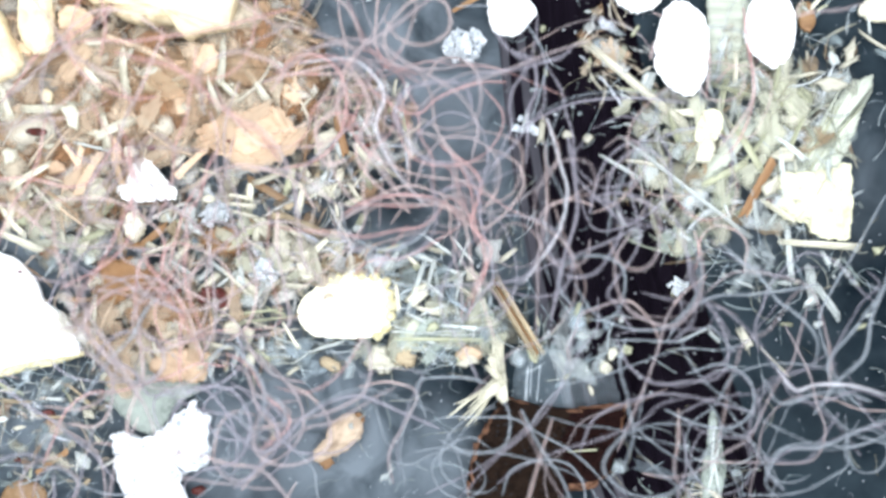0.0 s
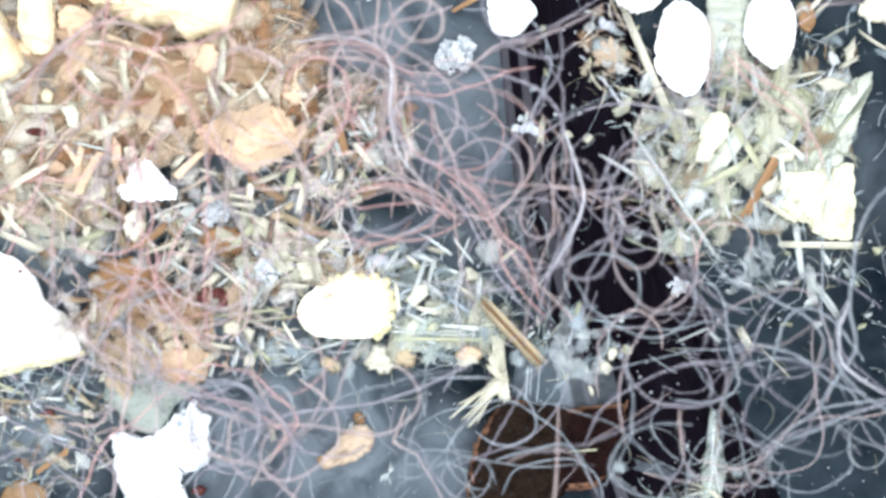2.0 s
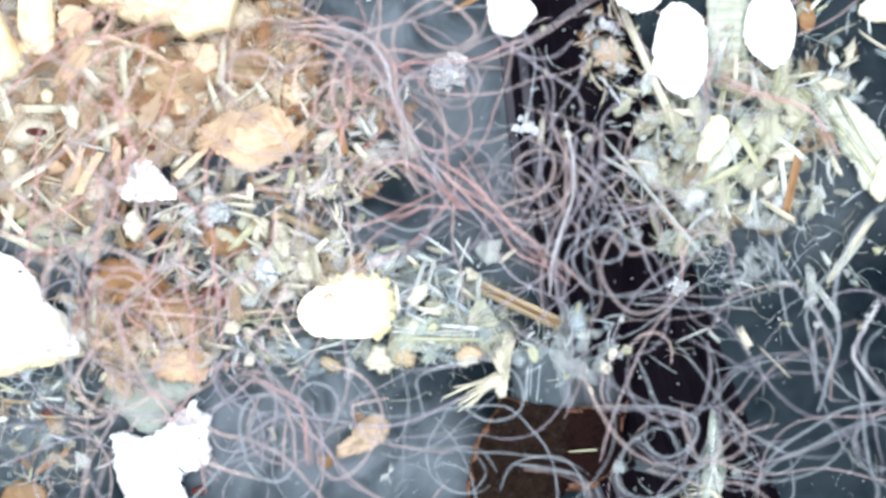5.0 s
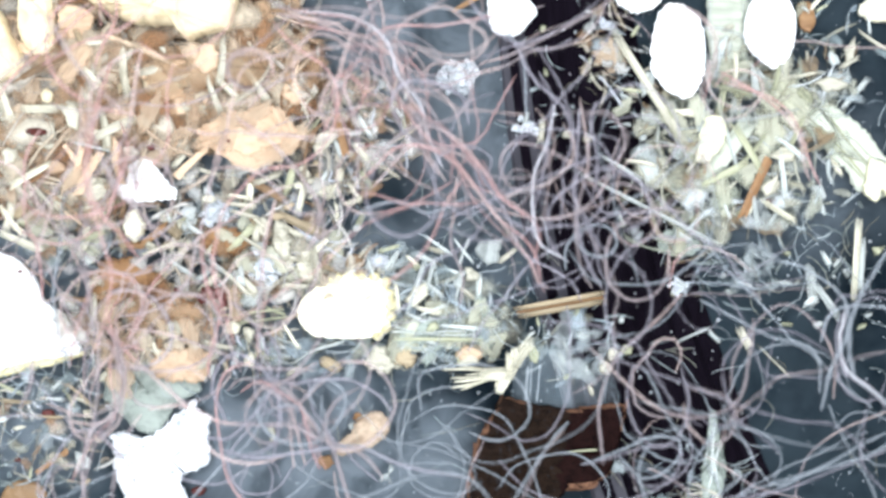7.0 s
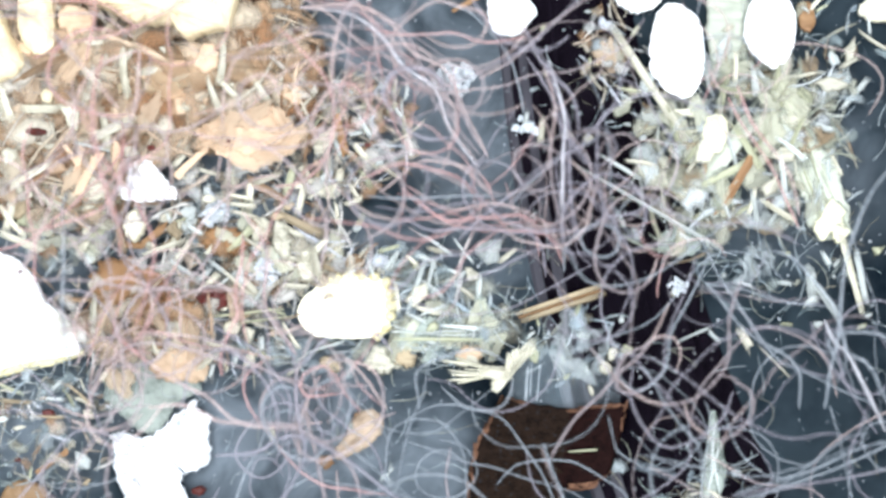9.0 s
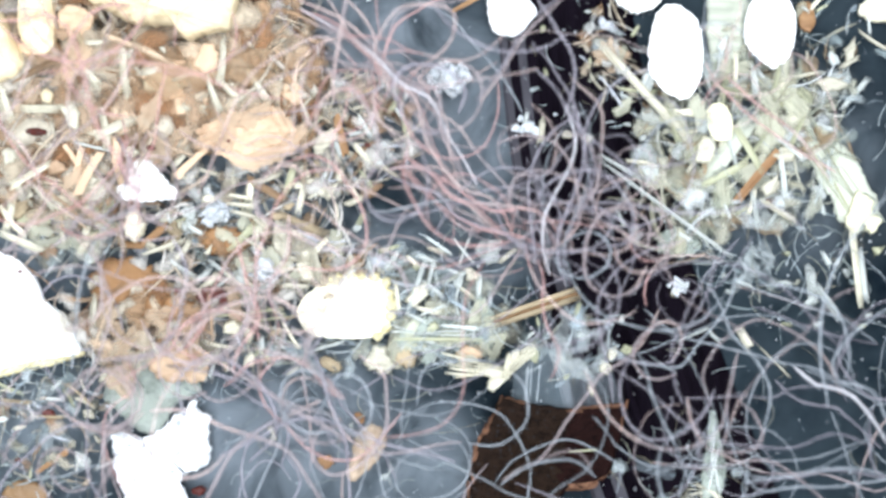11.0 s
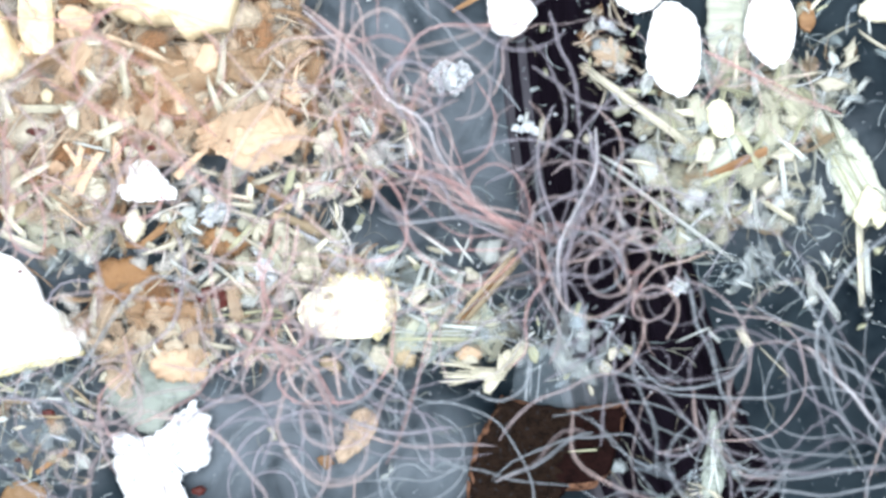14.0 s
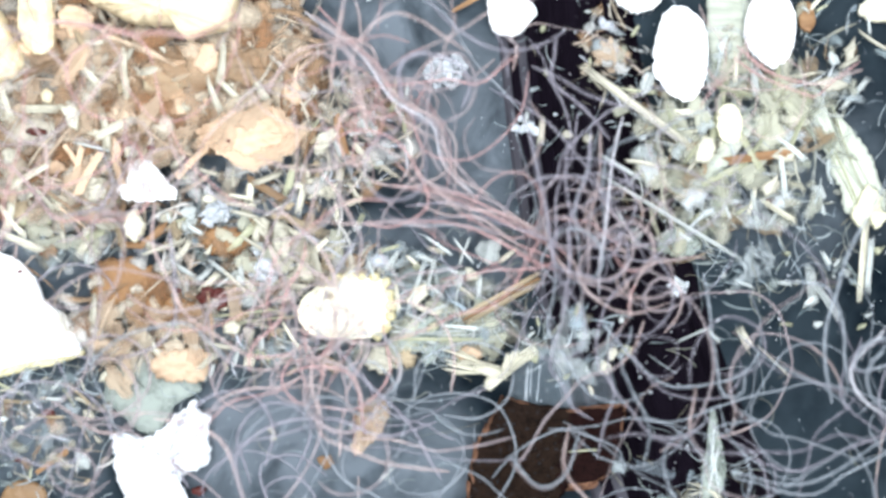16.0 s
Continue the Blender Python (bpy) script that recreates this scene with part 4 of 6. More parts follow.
def litter(seed, count, u0, v0, u1, v1, kinds, size=(14, 55), width=(5, 14), z=(0.1, 1.2), chips=0.3):
    rng = random.Random(seed)
    kinds = kinds.split()
    for _ in range(count):
        mat, words = LITTER[rng.choice(kinds)]
        u, v = rng.uniform(u0, u1), rng.uniform(v0, v1)
        while covered(u, v):
            u, v = rng.uniform(u0, u1), rng.uniform(v0, v1)
        h = rng.uniform(*z)
        if rng.random() < chips:
            r = rng.uniform(*size) * 0.42
            k = rng.uniform(0.4, 0.8)
            m = rng.randint(5, 8)
            radii = [r * (1 - (1 - k) * abs(math.sin(math.tau * i / m))) * rng.uniform(0.6, 1.3) for i in range(m)]
            lump("wood_chip", words.replace("sliver", "chip").replace("shaving", "chip"), "wood chip", u, v, radii, rng.uniform(0.12, 0.3), mat, z=h, turn=rng.uniform(0, 360), tilt=rng.uniform(-14, 14), ragged=0.12, steps=28, rings=3, square=8, dome=0.1, rough=0.1, angular=True, group="litter chips")
        else:
            a, length = rng.uniform(0, math.pi), rng.uniform(*size)
            du, dv = math.cos(a) * length / 2, math.sin(a) * length / 2
            sliver(words, u - du, v - dv, u + du, v + dv, rng.uniform(*width), mat, h, h + rng.uniform(-0.3, 0.4), group="litter slivers", bend=rng.uniform(-0.05, 0.05))


litter(1, 46, 0, 60, 540, 300, "peach peach tan ivory ivory", (24, 80), (9, 20), (0.8, 1.9), 0.45)
litter(13, 26, 0, 90, 540, 330, "cream cream peach ivory", (40, 95), (9, 19), (1.2, 1.9), 0.1)
litter(14, 28, 0, 290, 640, 620, "cream chalk cream ivory", (26, 60), (9, 18), (0.7, 1.2), 0.35)
litter(15, 14, 690, 440, 900, 620, "cream ivory chalk", (30, 80), (7, 15), (0.4, 0.8), 0.2)
litter(2, 40, 0, 280, 330, 450, "ivory cream ivory tan sage", (24, 66), (8, 18), (0.6, 1.3), 0.45)
litter(3, 36, 330, 290, 640, 500, "ivory sage chalk tan ivory", (22, 62), (7, 16), (0.5, 1.0), 0.35)
litter(4, 34, 140, 450, 520, 680, "ivory cream chalk sage ivory tan", (18, 60), (5, 11), (0.5, 1.1), 0.2)
litter(5, 24, 530, 130, 720, 330, "ivory sage chalk tan", (16, 50), (6, 12), (0.4, 1.0), 0.2)
litter(6, 24, 670, 430, 880, 640, "chalk ivory sage chalk", (18, 60), (5, 10), (0.3, 0.7), 0.2)
litter(7, 38, 1130, 120, 1480, 390, "sage ivory chalk sage cream ivory", (18, 75), (6, 13), (0.5, 1.2), 0.25)
litter(8, 15, 1230, 0, 1568, 150, "sage chalk ivory", (18, 70), (5, 11), (0.3, 0.9), 0.2)
litter(9, 15, 0, 640, 200, 882, "ivory chalk tan sage", (18, 60), (4, 9), (0.3, 0.8), 0.2)
litter(10, 9, 960, 20, 1140, 250, "ivory chalk sage", (10, 34), (5, 10), (0.15, 0.4), 0.4)
litter(11, 16, 1250, 440, 1568, 600, "chalk sage", (10, 34), (5, 10), (0.1, 0.3), 0.4)
litter(12, 14, 880, 540, 1110, 700, "chalk sage ivory", (12, 44), (5, 10), (0.3, 0.6), 0.4)


def litter_bed(seed, label, mat, patches, z=(0.05, 0.7), single=None, words="", every=0, broad=0.3):
    """The packed fine litter, past counting: torn flakes, shreds and splinters. patches: (count, u, v, half width, half height, size)."""
    rng = random.Random(seed)
    loose_verts, loose_faces, loose_worn = [], [], []

    def shred(verts, faces, u, v, length, width, turn, h, worn):
        # a thin bent shred with a ragged outline, thick along its middle and worn thin towards its rim
        n = len(verts)
        k = rng.randint(5, 7)
        lift = rng.uniform(-0.25, 0.25)
        side = rng.uniform(-0.16, 0.16) * length
        ca, sa = math.cos(turn), math.sin(turn)
        for i in range(k):
            f = i / (k - 1)
            w = width * (0.5 + 0.5 * math.sin(math.pi * (0.12 + 0.76 * f)))
            x = (f - 0.5) * length
            off = side * 4 * f * (1 - f) + rng.uniform(-0.08, 0.08) * w
            end = 0.2 if i in (0, k - 1) else 1.0
            for e in (-1, 0, 1):
                xx, yy = x + rng.uniform(-0.07, 0.07) * length, off + e * w / 2 * rng.uniform(0.6, 1.3)
                p = at(u + xx * ca - yy * sa, v + xx * sa + yy * ca, max(0.03, h + lift * (f - 0.5) * 2 + rng.uniform(-0.03, 0.03)))
                verts.append(p)
                verts.append(p - Vector((0, 0, 0.00003)))
                t = end * (1.0 if e == 0 else rng.uniform(0.05, 0.75))
                worn += [t, t]
        for i in range(k - 1):
            a = n + 6 * i
            for d in (0, 2):
                faces.append((a + d, a + d + 6, a + d + 8, a + d + 2))
                faces.append((a + d + 1, a + d + 3, a + d + 9, a + d + 7))
            faces.append((a, a + 1, a + 7, a + 6))
            faces.append((a + 4, a + 10, a + 11, a + 5))

    for count, u, v, hu, hv, size in patches:
        for k in range(count):
            r = math.sqrt(rng.random())
            a = rng.uniform(0, math.tau)
            kind = rng.random()
            length = size * rng.uniform(0.5, 1.7)
            width = length * (rng.uniform(0.4, 0.9) if kind < broad else rng.uniform(0.07, 0.2))
            if kind > 0.6:
                length *= 1.9
            x, y, h = u + hu * r * math.cos(a), v + hv * r * math.sin(a), rng.uniform(*z)
            if every and k % every == 0 and not covered(x, y):
                # one of the uppermost shreds, a thing of its own
                verts, faces, worn = [], [], []
                h = z[1] * rng.uniform(0.8, 1.15)
                shred(verts, faces, x, y, length * 1.2, width * 1.1, rng.uniform(0, math.tau), h, worn)
                o = at(x, y, h)
                one = new("wood_shred", mesh_of("wood_shred", [p - o for p in verts], faces, [single], thickness=worn))
                one.location = o
                tagged(one, words, "wood shred", "litter shreds")
            else:
                shred(loose_verts, loose_faces, x, y, length, width, rng.uniform(0, math.tau), h, loose_worn)
    ob = new("litter_bed", mesh_of("litter_bed", loose_verts, loose_faces, [mat], thickness=loose_worn))
    return tagged(ob, label, "litter", kind="stuff")


litter_bed(21, "packed peach and tan wood shreds", BED_WARM, ((520, 110, 200, 200, 130, 46), (520, 330, 140, 220, 120, 46), (240, 90, 320, 160, 70, 38), (90, 120, 20, 150, 40, 34), (90, 470, 40, 70, 60, 30), (204, 480, 160, 90, 120, 30), (70, 250, 560, 130, 80, 38), (85, 440, 60, 80, 60, 34)), (0.1, 1.6), BED_WARM_SINGLE, "torn peach-tan wood shred on the heap", 16, 0.6)
litter_bed(20, "pale tan sediment of fine wood crumbs", SEDIMENT, ((420, 110, 210, 190, 120, 40), (420, 330, 150, 220, 120, 40), (150, 90, 330, 150, 70, 36), (90, 110, 20, 170, 50, 38), (60, 480, 50, 70, 60, 36), (60, 270, 570, 120, 90, 36), (50, 470, 400, 150, 90, 32)), (0.03, 0.25))
litter_bed(22, "loose ivory straw shreds", BED_PALE, ((90, 130, 360, 190, 80, 40), (90, 440, 380, 170, 110, 38), (130, 310, 560, 220, 110, 36), (150, 620, 240, 110, 110, 32), (150, 560, 480, 130, 60, 30), (60, 90, 760, 130, 110, 26), (14, 100, 480, 50, 60, 30), (50, 1090, 90, 60, 90, 24)), (0.05, 1.0), BED_PALE_SINGLE, "torn ivory straw shred in the litter", 20)
litter_bed(24, "pale sage straw shreds", BED_SAGE, ((330, 1310, 250, 180, 170, 34), (55, 1200, 370, 110, 90, 28), (80, 1400, 120, 120, 110, 30)), (0.05, 1.0), BED_SAGE_SINGLE, "torn sage straw shred in the litter", 9)
litter_bed(23, "fine bluish-white fibre shreds", BED_COOL, ((110, 770, 560, 130, 80, 40), (46, 1000, 600, 110, 80, 30), (80, 560, 620, 130, 40, 28), (40, 1420, 130, 160, 140, 32), (70, 1380, 430, 180, 120, 20), (80, 60, 720, 120, 160, 26), (102, 380, 400, 60, 60, 20), (26, 1200, 850, 140, 40, 20), (26, 1010, 160, 100, 120, 16), (136, 700, 500, 80, 60, 22), (50, 140, 430, 90, 40, 28)), (0.05, 0.6), BED_COOL_SINGLE, "bluish-white torn fibre shred", 24)


def flakes(seed, count, u0, v0, u1, v1, mat, label, size=(30, 70), z=(0.9, 1.9)):
    """Soft torn see-through flakes lying over the litter."""
    rng = random.Random(seed)
    for _ in range(count):
        r = rng.uniform(*size)
        m = rng.randint(9, 12)
        k = rng.uniform(0.18, 0.5)
        radii = [r * (1 - (1 - k) * abs(math.sin(math.tau * i / m))) * rng.uniform(0.7, 1.25) for i in range(m)]
        u, v = rng.uniform(u0, u1), rng.uniform(v0, v1)
        while covered(u, v):
            u, v = rng.uniform(u0, u1), rng.uniform(v0, v1)
        lump("wood_flake", label, "wood flake", u, v, radii, 0.1, mat, z=rng.uniform(*z), turn=rng.uniform(0, 360), tilt=rng.uniform(-8, 8), lean=rng.uniform(-8, 8), ragged=0.22, steps=54, rings=4, square=8, dome=0.1, group="soft flakes")


flakes(61, 26, 0, 90, 530, 320, FLAKE_PEACH, "soft torn peach wood flake in the litter", (22, 50))
flakes(62, 10, 0, 300, 330, 440, FLAKE_STRAW, "soft torn straw flake in the litter", (18, 42), (0.6, 1.2))
flakes(63, 10, 190, 500, 420, 690, FLAKE_PEACH, "soft torn peach wood flake in the litter", (22, 50), (0.7, 1.3))
flakes(64, 10, 400, 380, 600, 480, FLAKE_STRAW, "soft torn straw flake in the litter", (16, 36), (0.5, 1.0))
flakes(65, 12, 1180, 150, 1450, 350, FLAKE_STRAW, "soft torn straw flake in the litter", (20, 50), (0.5, 1.1))
flakes(66, 5, 1080, 60, 1200, 300, FLAKE_STRAW, "soft torn straw flake in the litter", (16, 32), (0.4, 0.8))
flakes(68, 12, 985, 555, 1085, 660, FLAKE_ICE, "bluish-white see-through crumpled flake", (18, 36), (0.5, 1.1))
flakes(69, 10, 700, 540, 900, 625, FLAKE_STRAW, "soft torn straw flake in the litter", (22, 46), (0.3, 0.7))
flakes(70, 9, 1290, 110, 1430, 280, FLAKE_STRAW, "soft torn straw flake in the litter", (26, 54), (0.4, 0.9))
slab("leaf_scrap", "pale torn leaf sheet between white pellets", "leaf scrap", ((1250, -20), (1312, -20), (1318, 60), (1302, 132), (1264, 142), (1250, 60)), 0.12, FLAKE_LEAF, z=0.5, ragged=3.0, dome=0.0, rough=0.02, soft=False)
flakes(71, 9, 1305, 445, 1365, 510, FLAKE_ICE, "greyish-white soft crumpled flake", (16, 34), (0.2, 0.7))
flakes(72, 6, 1050, 45, 1105, 95, FLAKE_ICE, "greyish-white soft crumpled flake", (14, 28), (0.4, 0.8))
flakes(67, 8, 720, 540, 880, 620, FLAKE_SAGE, "bluish see-through fibre flake", (22, 44), (0.3, 0.6))


for u, v, r, z in ((36, 481, 5, 2.1), (72, 448, 6, 0.6), (525, 188, 13, 0.7), (650, 257, 6, 0.9), (32, 814, 6, 0.6), (86, 731, 12, 0.5), (1364, 356, 12, 0.3), (268, 262, 8, 1.8), (404, 250, 4, 2.2), (1466, 104, 5, 0.2), (352, 868, 14, 0.4), (315, 514, 7, 1.2)):
    lump("seed_husk", "tiny dark red-brown seed crumb", "seed husk", u, v, (r, r * 0.8, r * 0.6, r * 0.7, r, r * 0.7, r * 0.6, r * 0.8), r * 0.03, SEED, z=z, ragged=0.2, steps=20, rings=3, group="seed crumbs")


def hair_fibres(seed, patches):
    """Fine loose hairs and root threads, past counting. patches: (count, u, v, half width, half height)."""
    rng = random.Random(seed)
    verts, faces = [], []
    for count, u, v, hu, hv in patches:
        for _ in range(count):
            x, y = u + rng.uniform(-hu, hu), v + rng.uniform(-hv, hv)
            a, bend = rng.uniform(0, math.tau), rng.gauss(0, 0.25)
            step, r, z = rng.uniform(5, 13), rng.uniform(0.5, 1.1), rng.uniform(0.1, 0.9)
            n = len(verts)
            segs = 7
            for i in range(segs):
                c = at(x, y, z)
                for k in range(3):
                    w = math.tau * k / 3
                    verts.append(c + Vector((-math.sin(a) * math.cos(w), -math.cos(a) * math.cos(w), math.sin(w))) * r * U)
                x, y = x + step * math.cos(a), y + step * math.sin(a)
                a += bend + rng.gauss(0, 0.15)
                z = max(0.08, z + rng.uniform(-0.08, 0.08))
            for i in range(segs - 1):
                for k in range(3):
                    faces.append((n + i * 3 + k, n + i * 3 + (k + 1) % 3, n + (i + 1) * 3 + (k + 1) % 3, n + (i + 1) * 3 + k))
    ob = new("hair_fibres", mesh_of("hair_fibres", verts, faces, [BED_COOL]))
    tagged(ob, "fine pale hairs and root threads over the dish", "fibres", kind="stuff")


hair_fibres(71, ((30, 1400, 650, 180, 230), (20, 1200, 740, 150, 140), (46, 620, 740, 230, 140), (24, 1050, 200, 130, 200), (26, 1400, 120, 170, 120), (70, 850, 480, 120, 150), (80, 100, 740, 110, 140), (90, 450, 420, 200, 120), (70, 780, 590, 110, 50), (60, 300, 600, 150, 90), (50, 1380, 430, 170, 60)))


def crumbs():
    """Fine pale specks strewn over the dish, past counting."""
    rng = random.Random(5)
    verts, faces = [], []
    for k in range(1300):
        u, v = rng.uniform(-40, 1610), rng.uniform(-40, 920)
        r = (rng.uniform(0.7, 1.9) if k % 12 else rng.uniform(2.0, 4.5)) * U
        c = at(u, v, rng.uniform(0.05, 0.3))
        n = len(verts)
        for d in ((1, 0, 0), (-0.5, 0.87, 0), (-0.5, -0.87, 0), (0, 0, 1.1), (0, 0, -0.7)):
            verts.append(c + Vector(d) * r * rng.uniform(0.6, 1.3))
        for f in ((0, 1, 3), (1, 2, 3), (2, 0, 3), (1, 0, 4), (2, 1, 4), (0, 2, 4)):
            faces.append(tuple(n + i for i in f))
    ob = new("crumbs", mesh_of("crumbs", verts, faces, [MINERAL], smooth=False))
    tagged(ob, "fine pale crumbs strewn over the dish floor", "crumbs", kind="stuff")


crumbs()

# ---- things that the worms push about: (seconds, u, v, heading) ----
MOVING = []


def moves(ob, z, rows):
    """Keeps the plan rows by which the thing is moved."""
    MOVING.append((ob, z, rows))
    return ob


OVAL = ((-46, 30), (-44, -25), (-28, -72), (0, -84), (28, -68), (46, -36), (46, 24), (36, 62), (14, 84), (-12, 76), (-32, 56))
ob = new("pellet", slab_mesh("pellet", OVAL, (0, 0), 0.7, [WHITE], 301, ragged=2.0, dome=0.3, rough=0.025))
tagged(ob, "long chalk-white oval food pellet among straw", "pellet")
moves(ob, 0.8, ((0, 1205, 88, 0), (2, 1206, 88, 0), (4.2, 1204, 90, 1), (7, 1198, 92, 2), (9, 1196, 92, 3), (12.5, 1192, 95, 2), (14.5, 1190, 88, 2), (15.3, 1196, 92, 0), (16, 1203, 97, 0)))

BLOCK = ((-66, 10), (-50, -12), (-40, -40), (0, -50), (40, -62), (72, -66), (74, 0), (68, 62), (40, 66), (10, 60), (-10, 36), (-40, 34))
ob = new("pellet", slab_mesh("pellet", BLOCK, (0, 0), 0.8, [SOFT_CREAM], 302, ragged=2.8, dome=0.4, rough=0.02))
tagged(ob, "soft cream-yellow food lump with frayed edges", "pellet")
moves(ob, 0.3, ((0, 1430, 358, 0), (1, 1431, 358, 0), (2, 1434, 358, 0), (2.4, 1446, 358, 2), (2.7, 1484, 348, 4), (3.0, 1510, 345, 6), (3.3, 1537, 348, 8), (3.6, 1566, 348, 8), (4.2, 1650, 350, 10), (16, 1650, 350, 10)))

LEAF = ((-135, -8), (-100, -24), (-60, -30), (-20, -40), (30, -48), (80, -40), (100, -44), (130, -10), (128, 18), (90, 36), (60, 26), (20, 30), (-30, 18), (-70, 20), (-110, 12))
leaf = new("leaf_scrap")
tagged(leaf, "torn pale green leaf scrap with a cream tip", "leaf scrap")
for words, corners, h, mat, lift in (("", LEAF, 0.12, FLAKE_LEAF, 0), ("frayed cream tip", ((66, -16), (92, -32), (110, -18), (132, -26), (142, 2), (120, 8), (130, 28), (98, 32), (84, 12)), 0.5, SOFT_CREAM, 0.02)):
    o2 = new("tip" if words else "blade", slab_mesh("blade", corners, (20, -4) if not words else (110, 0), h, [mat], 303 + len(words), ragged=3.0, dome=0.0, rough=0.008))
    o2.parent = leaf
    o2.location = ((20 if not words else 110) * U, (4 if not words else 0) * U, lift * 0.001)
    if words:
        tagged(o2, words)
rng = random.Random(77)
for k in range(9):
    # split fibres along the blade
    y = -36 + 8.4 * k
    o2 = new("fibre", sliver_mesh("fibre", rng.uniform(110, 220), rng.uniform(3, 6), 3, rng.choice((FLAKE_LEAF, FLAKE_LEAF, FLAKE_LEAF, SAGE)), rng, bend=rng.uniform(-0.03, 0.03)))
    o2.parent = leaf
    o2.matrix_basis = Matrix.Translation((rng.uniform(-30, 40) * U, -0.7 * y * U, 0.00012)) @ pose(0, 0, 0, 0, 0, rng.uniform(-7, 7))
moves(leaf, 0.5, ((0, 1462, 242, -124), (2, 1464, 240, -122), (2.7, 1490, 235, -104), (3.5, 1505, 240, -80), (4.2, 1512, 240, -64), (6.3, 1486, 232, -50), (7, 1480, 245, -47), (7.5, 1425, 292, -57), (8.2, 1420, 298, -64), (9.2, 1432, 298, -68), (11.3, 1468, 292, -56), (13, 1480, 284, -58), (14.5, 1486, 278, -62), (16, 1488, 276, -64)))

ob = fibre_bundle("ivory splintered straw with fanned fibres beside the bark", 885, 672, ((795, 728, 9), (806, 740, 11), (822, 752, 11), (838, 754, 9), (880, 608, 24), (872, 625, 20), (888, 706, 26), (862, 694, 26), (850, 706, 18), (868, 650, 18)), STRAW)
moves(ob, 0.8, ((0, 885, 672, 0), (3, 888, 668, 2), (4.2, 884, 664, -2), (6.3, 900, 662, -36), (7, 898, 660, -39), (8.2, 896, 660, -42), (9.2, 894, 660, -48), (11.3, 890, 660, -54), (13, 886, 660, -48), (14, 880, 662, -46), (15, 884, 662, -50), (16, 886, 660, -58)))


def brown_stick():
    """A flat brown reed with two ridges and a dark groove."""
    base = new("reed_stick")
    tagged(base, "flat tan reed stick with a dark groove", "reed stick")
    for name, y, w, mat, z in (("ridge", 7, 11, TAN, 0.0), ("ridge", -7, 12, TAN, 0.0), ("groove", 0, 6, AMBER, -0.04)):
        o3 = new(name, sliver_mesh(name, 155 if name == "ridge" else 148, w, 12, mat, random.Random(int(60 + y)), split=0.3))
        o3.parent = base
        o3.location = (0, y * U, z * 0.001)
    return base


moves(brown_stick(), 0.9, ((0, 912, 560, -59), (1, 908, 570, -58), (2, 904, 587, -47), (3, 876, 564, -54), (4.2, 895, 548, -41), (6.3, 966, 532, 0), (7, 990, 540, 10), (7.5, 995, 532, 15), (8.2, 991, 520, 21), (9.2, 990, 541, 18), (11.3, 941, 545, 19), (12.2, 930, 531, 13), (13, 895, 538, 21), (14, 860, 516, 49), (15, 876, 523, 41), (16, 886, 530, 29)))

CHIP = ((-62, 8), (-48, -8), (-20, -16), (8, -32), (36, -36), (58, -24), (62, 0), (50, 22), (24, 30), (0, 30), (-30, 26), (-52, 18))
CHIP = tuple((0.88 * x, 0.85 * y) for x, y in CHIP)
ob = new("wood_chip", slab_mesh("wood_chip", CHIP, (0, 0), 0.5, [DULL_PEACH], 305, ragged=2.6, dome=0.4, rough=0.02))
tagged(ob, "peach wood chip held by worms", "wood chip")
moves(ob, 0.5, ((0, 596, 777, 36), (1, 590, 783, 49), (2, 613, 793, 28), (3, 623, 789, 20), (4.2, 640, 777, 28), (6.3, 640, 773, 28), (7, 640, 770, 28), (8.2, 632, 760, 35), (9.2, 634, 775, 40), (11.3, 645, 803, 55), (12.2, 639, 803, 50), (13, 644, 784, 50), (14, 628, 772, 50), (15, 637, 760, 55), (16, 651, 754, 58)))

ob = new("white_crumb")
grains = new("grain_mass", crumb_mesh("grain_mass", 38, 32, 0.9, MINERAL, 306, 60))
grains.parent = ob
tagged(grains, kind="stuff")
tagged(ob, "white flaky mineral crumb tugged by worms", "crumb")
moves(ob, 0.5, ((0, 821, 82, 0), (1, 810, 93, 10), (2, 806, 99, 14), (3, 795, 107, 20), (4.2, 794, 123, 30), (6.3, 803, 133, 10), (7, 810, 137, 0), (8.2, 801, 142, 0), (9.2, 803, 142, -4), (11.3, 792, 140, -10), (12.2, 788, 142, -8), (14, 797, 138, -6), (16, 788, 127, 0)))

ob = sliver("long pale straw with split ends", 664, 441, 904, 441, 17, IVORY, 1.0)
moves(ob, 1.0, ((0, 1125, 150, -40), (1, 1142, 132, -61), (2, 1150, 125, -67), (3.6, 1152, 112, -72), (4.2, 1152, 118, -70), (6.3, 1150, 150, -60), (7, 1150, 158, -58), (9, 1150, 150, -57), (11.3, 1137, 167, -45), (13, 1125, 189, -36), (14.5, 1130, 190, -37), (16, 1130, 192, -37)))

ob = sliver("amber wood splinter among pale straws", 732, 441, 836, 441, 18, AMBER, 1.0)
moves(ob, 1.0, ((0, 1340, 335, 62), (2, 1344, 334, 62), (2.7, 1374, 352, 70), (3.3, 1400, 334, 78), (3.6, 1408, 330, 80), (4.2, 1414, 327, 80), (6.3, 1357, 322, 70), (7, 1335, 335, 66), (7.5, 1317, 332, 62), (9, 1300, 330, 60), (11.3, 1340, 312, 50), (12.5, 1306, 305, 56), (13, 1296, 299, 42), (14.5, 1310, 288, 22), (16, 1340, 278, 8)))

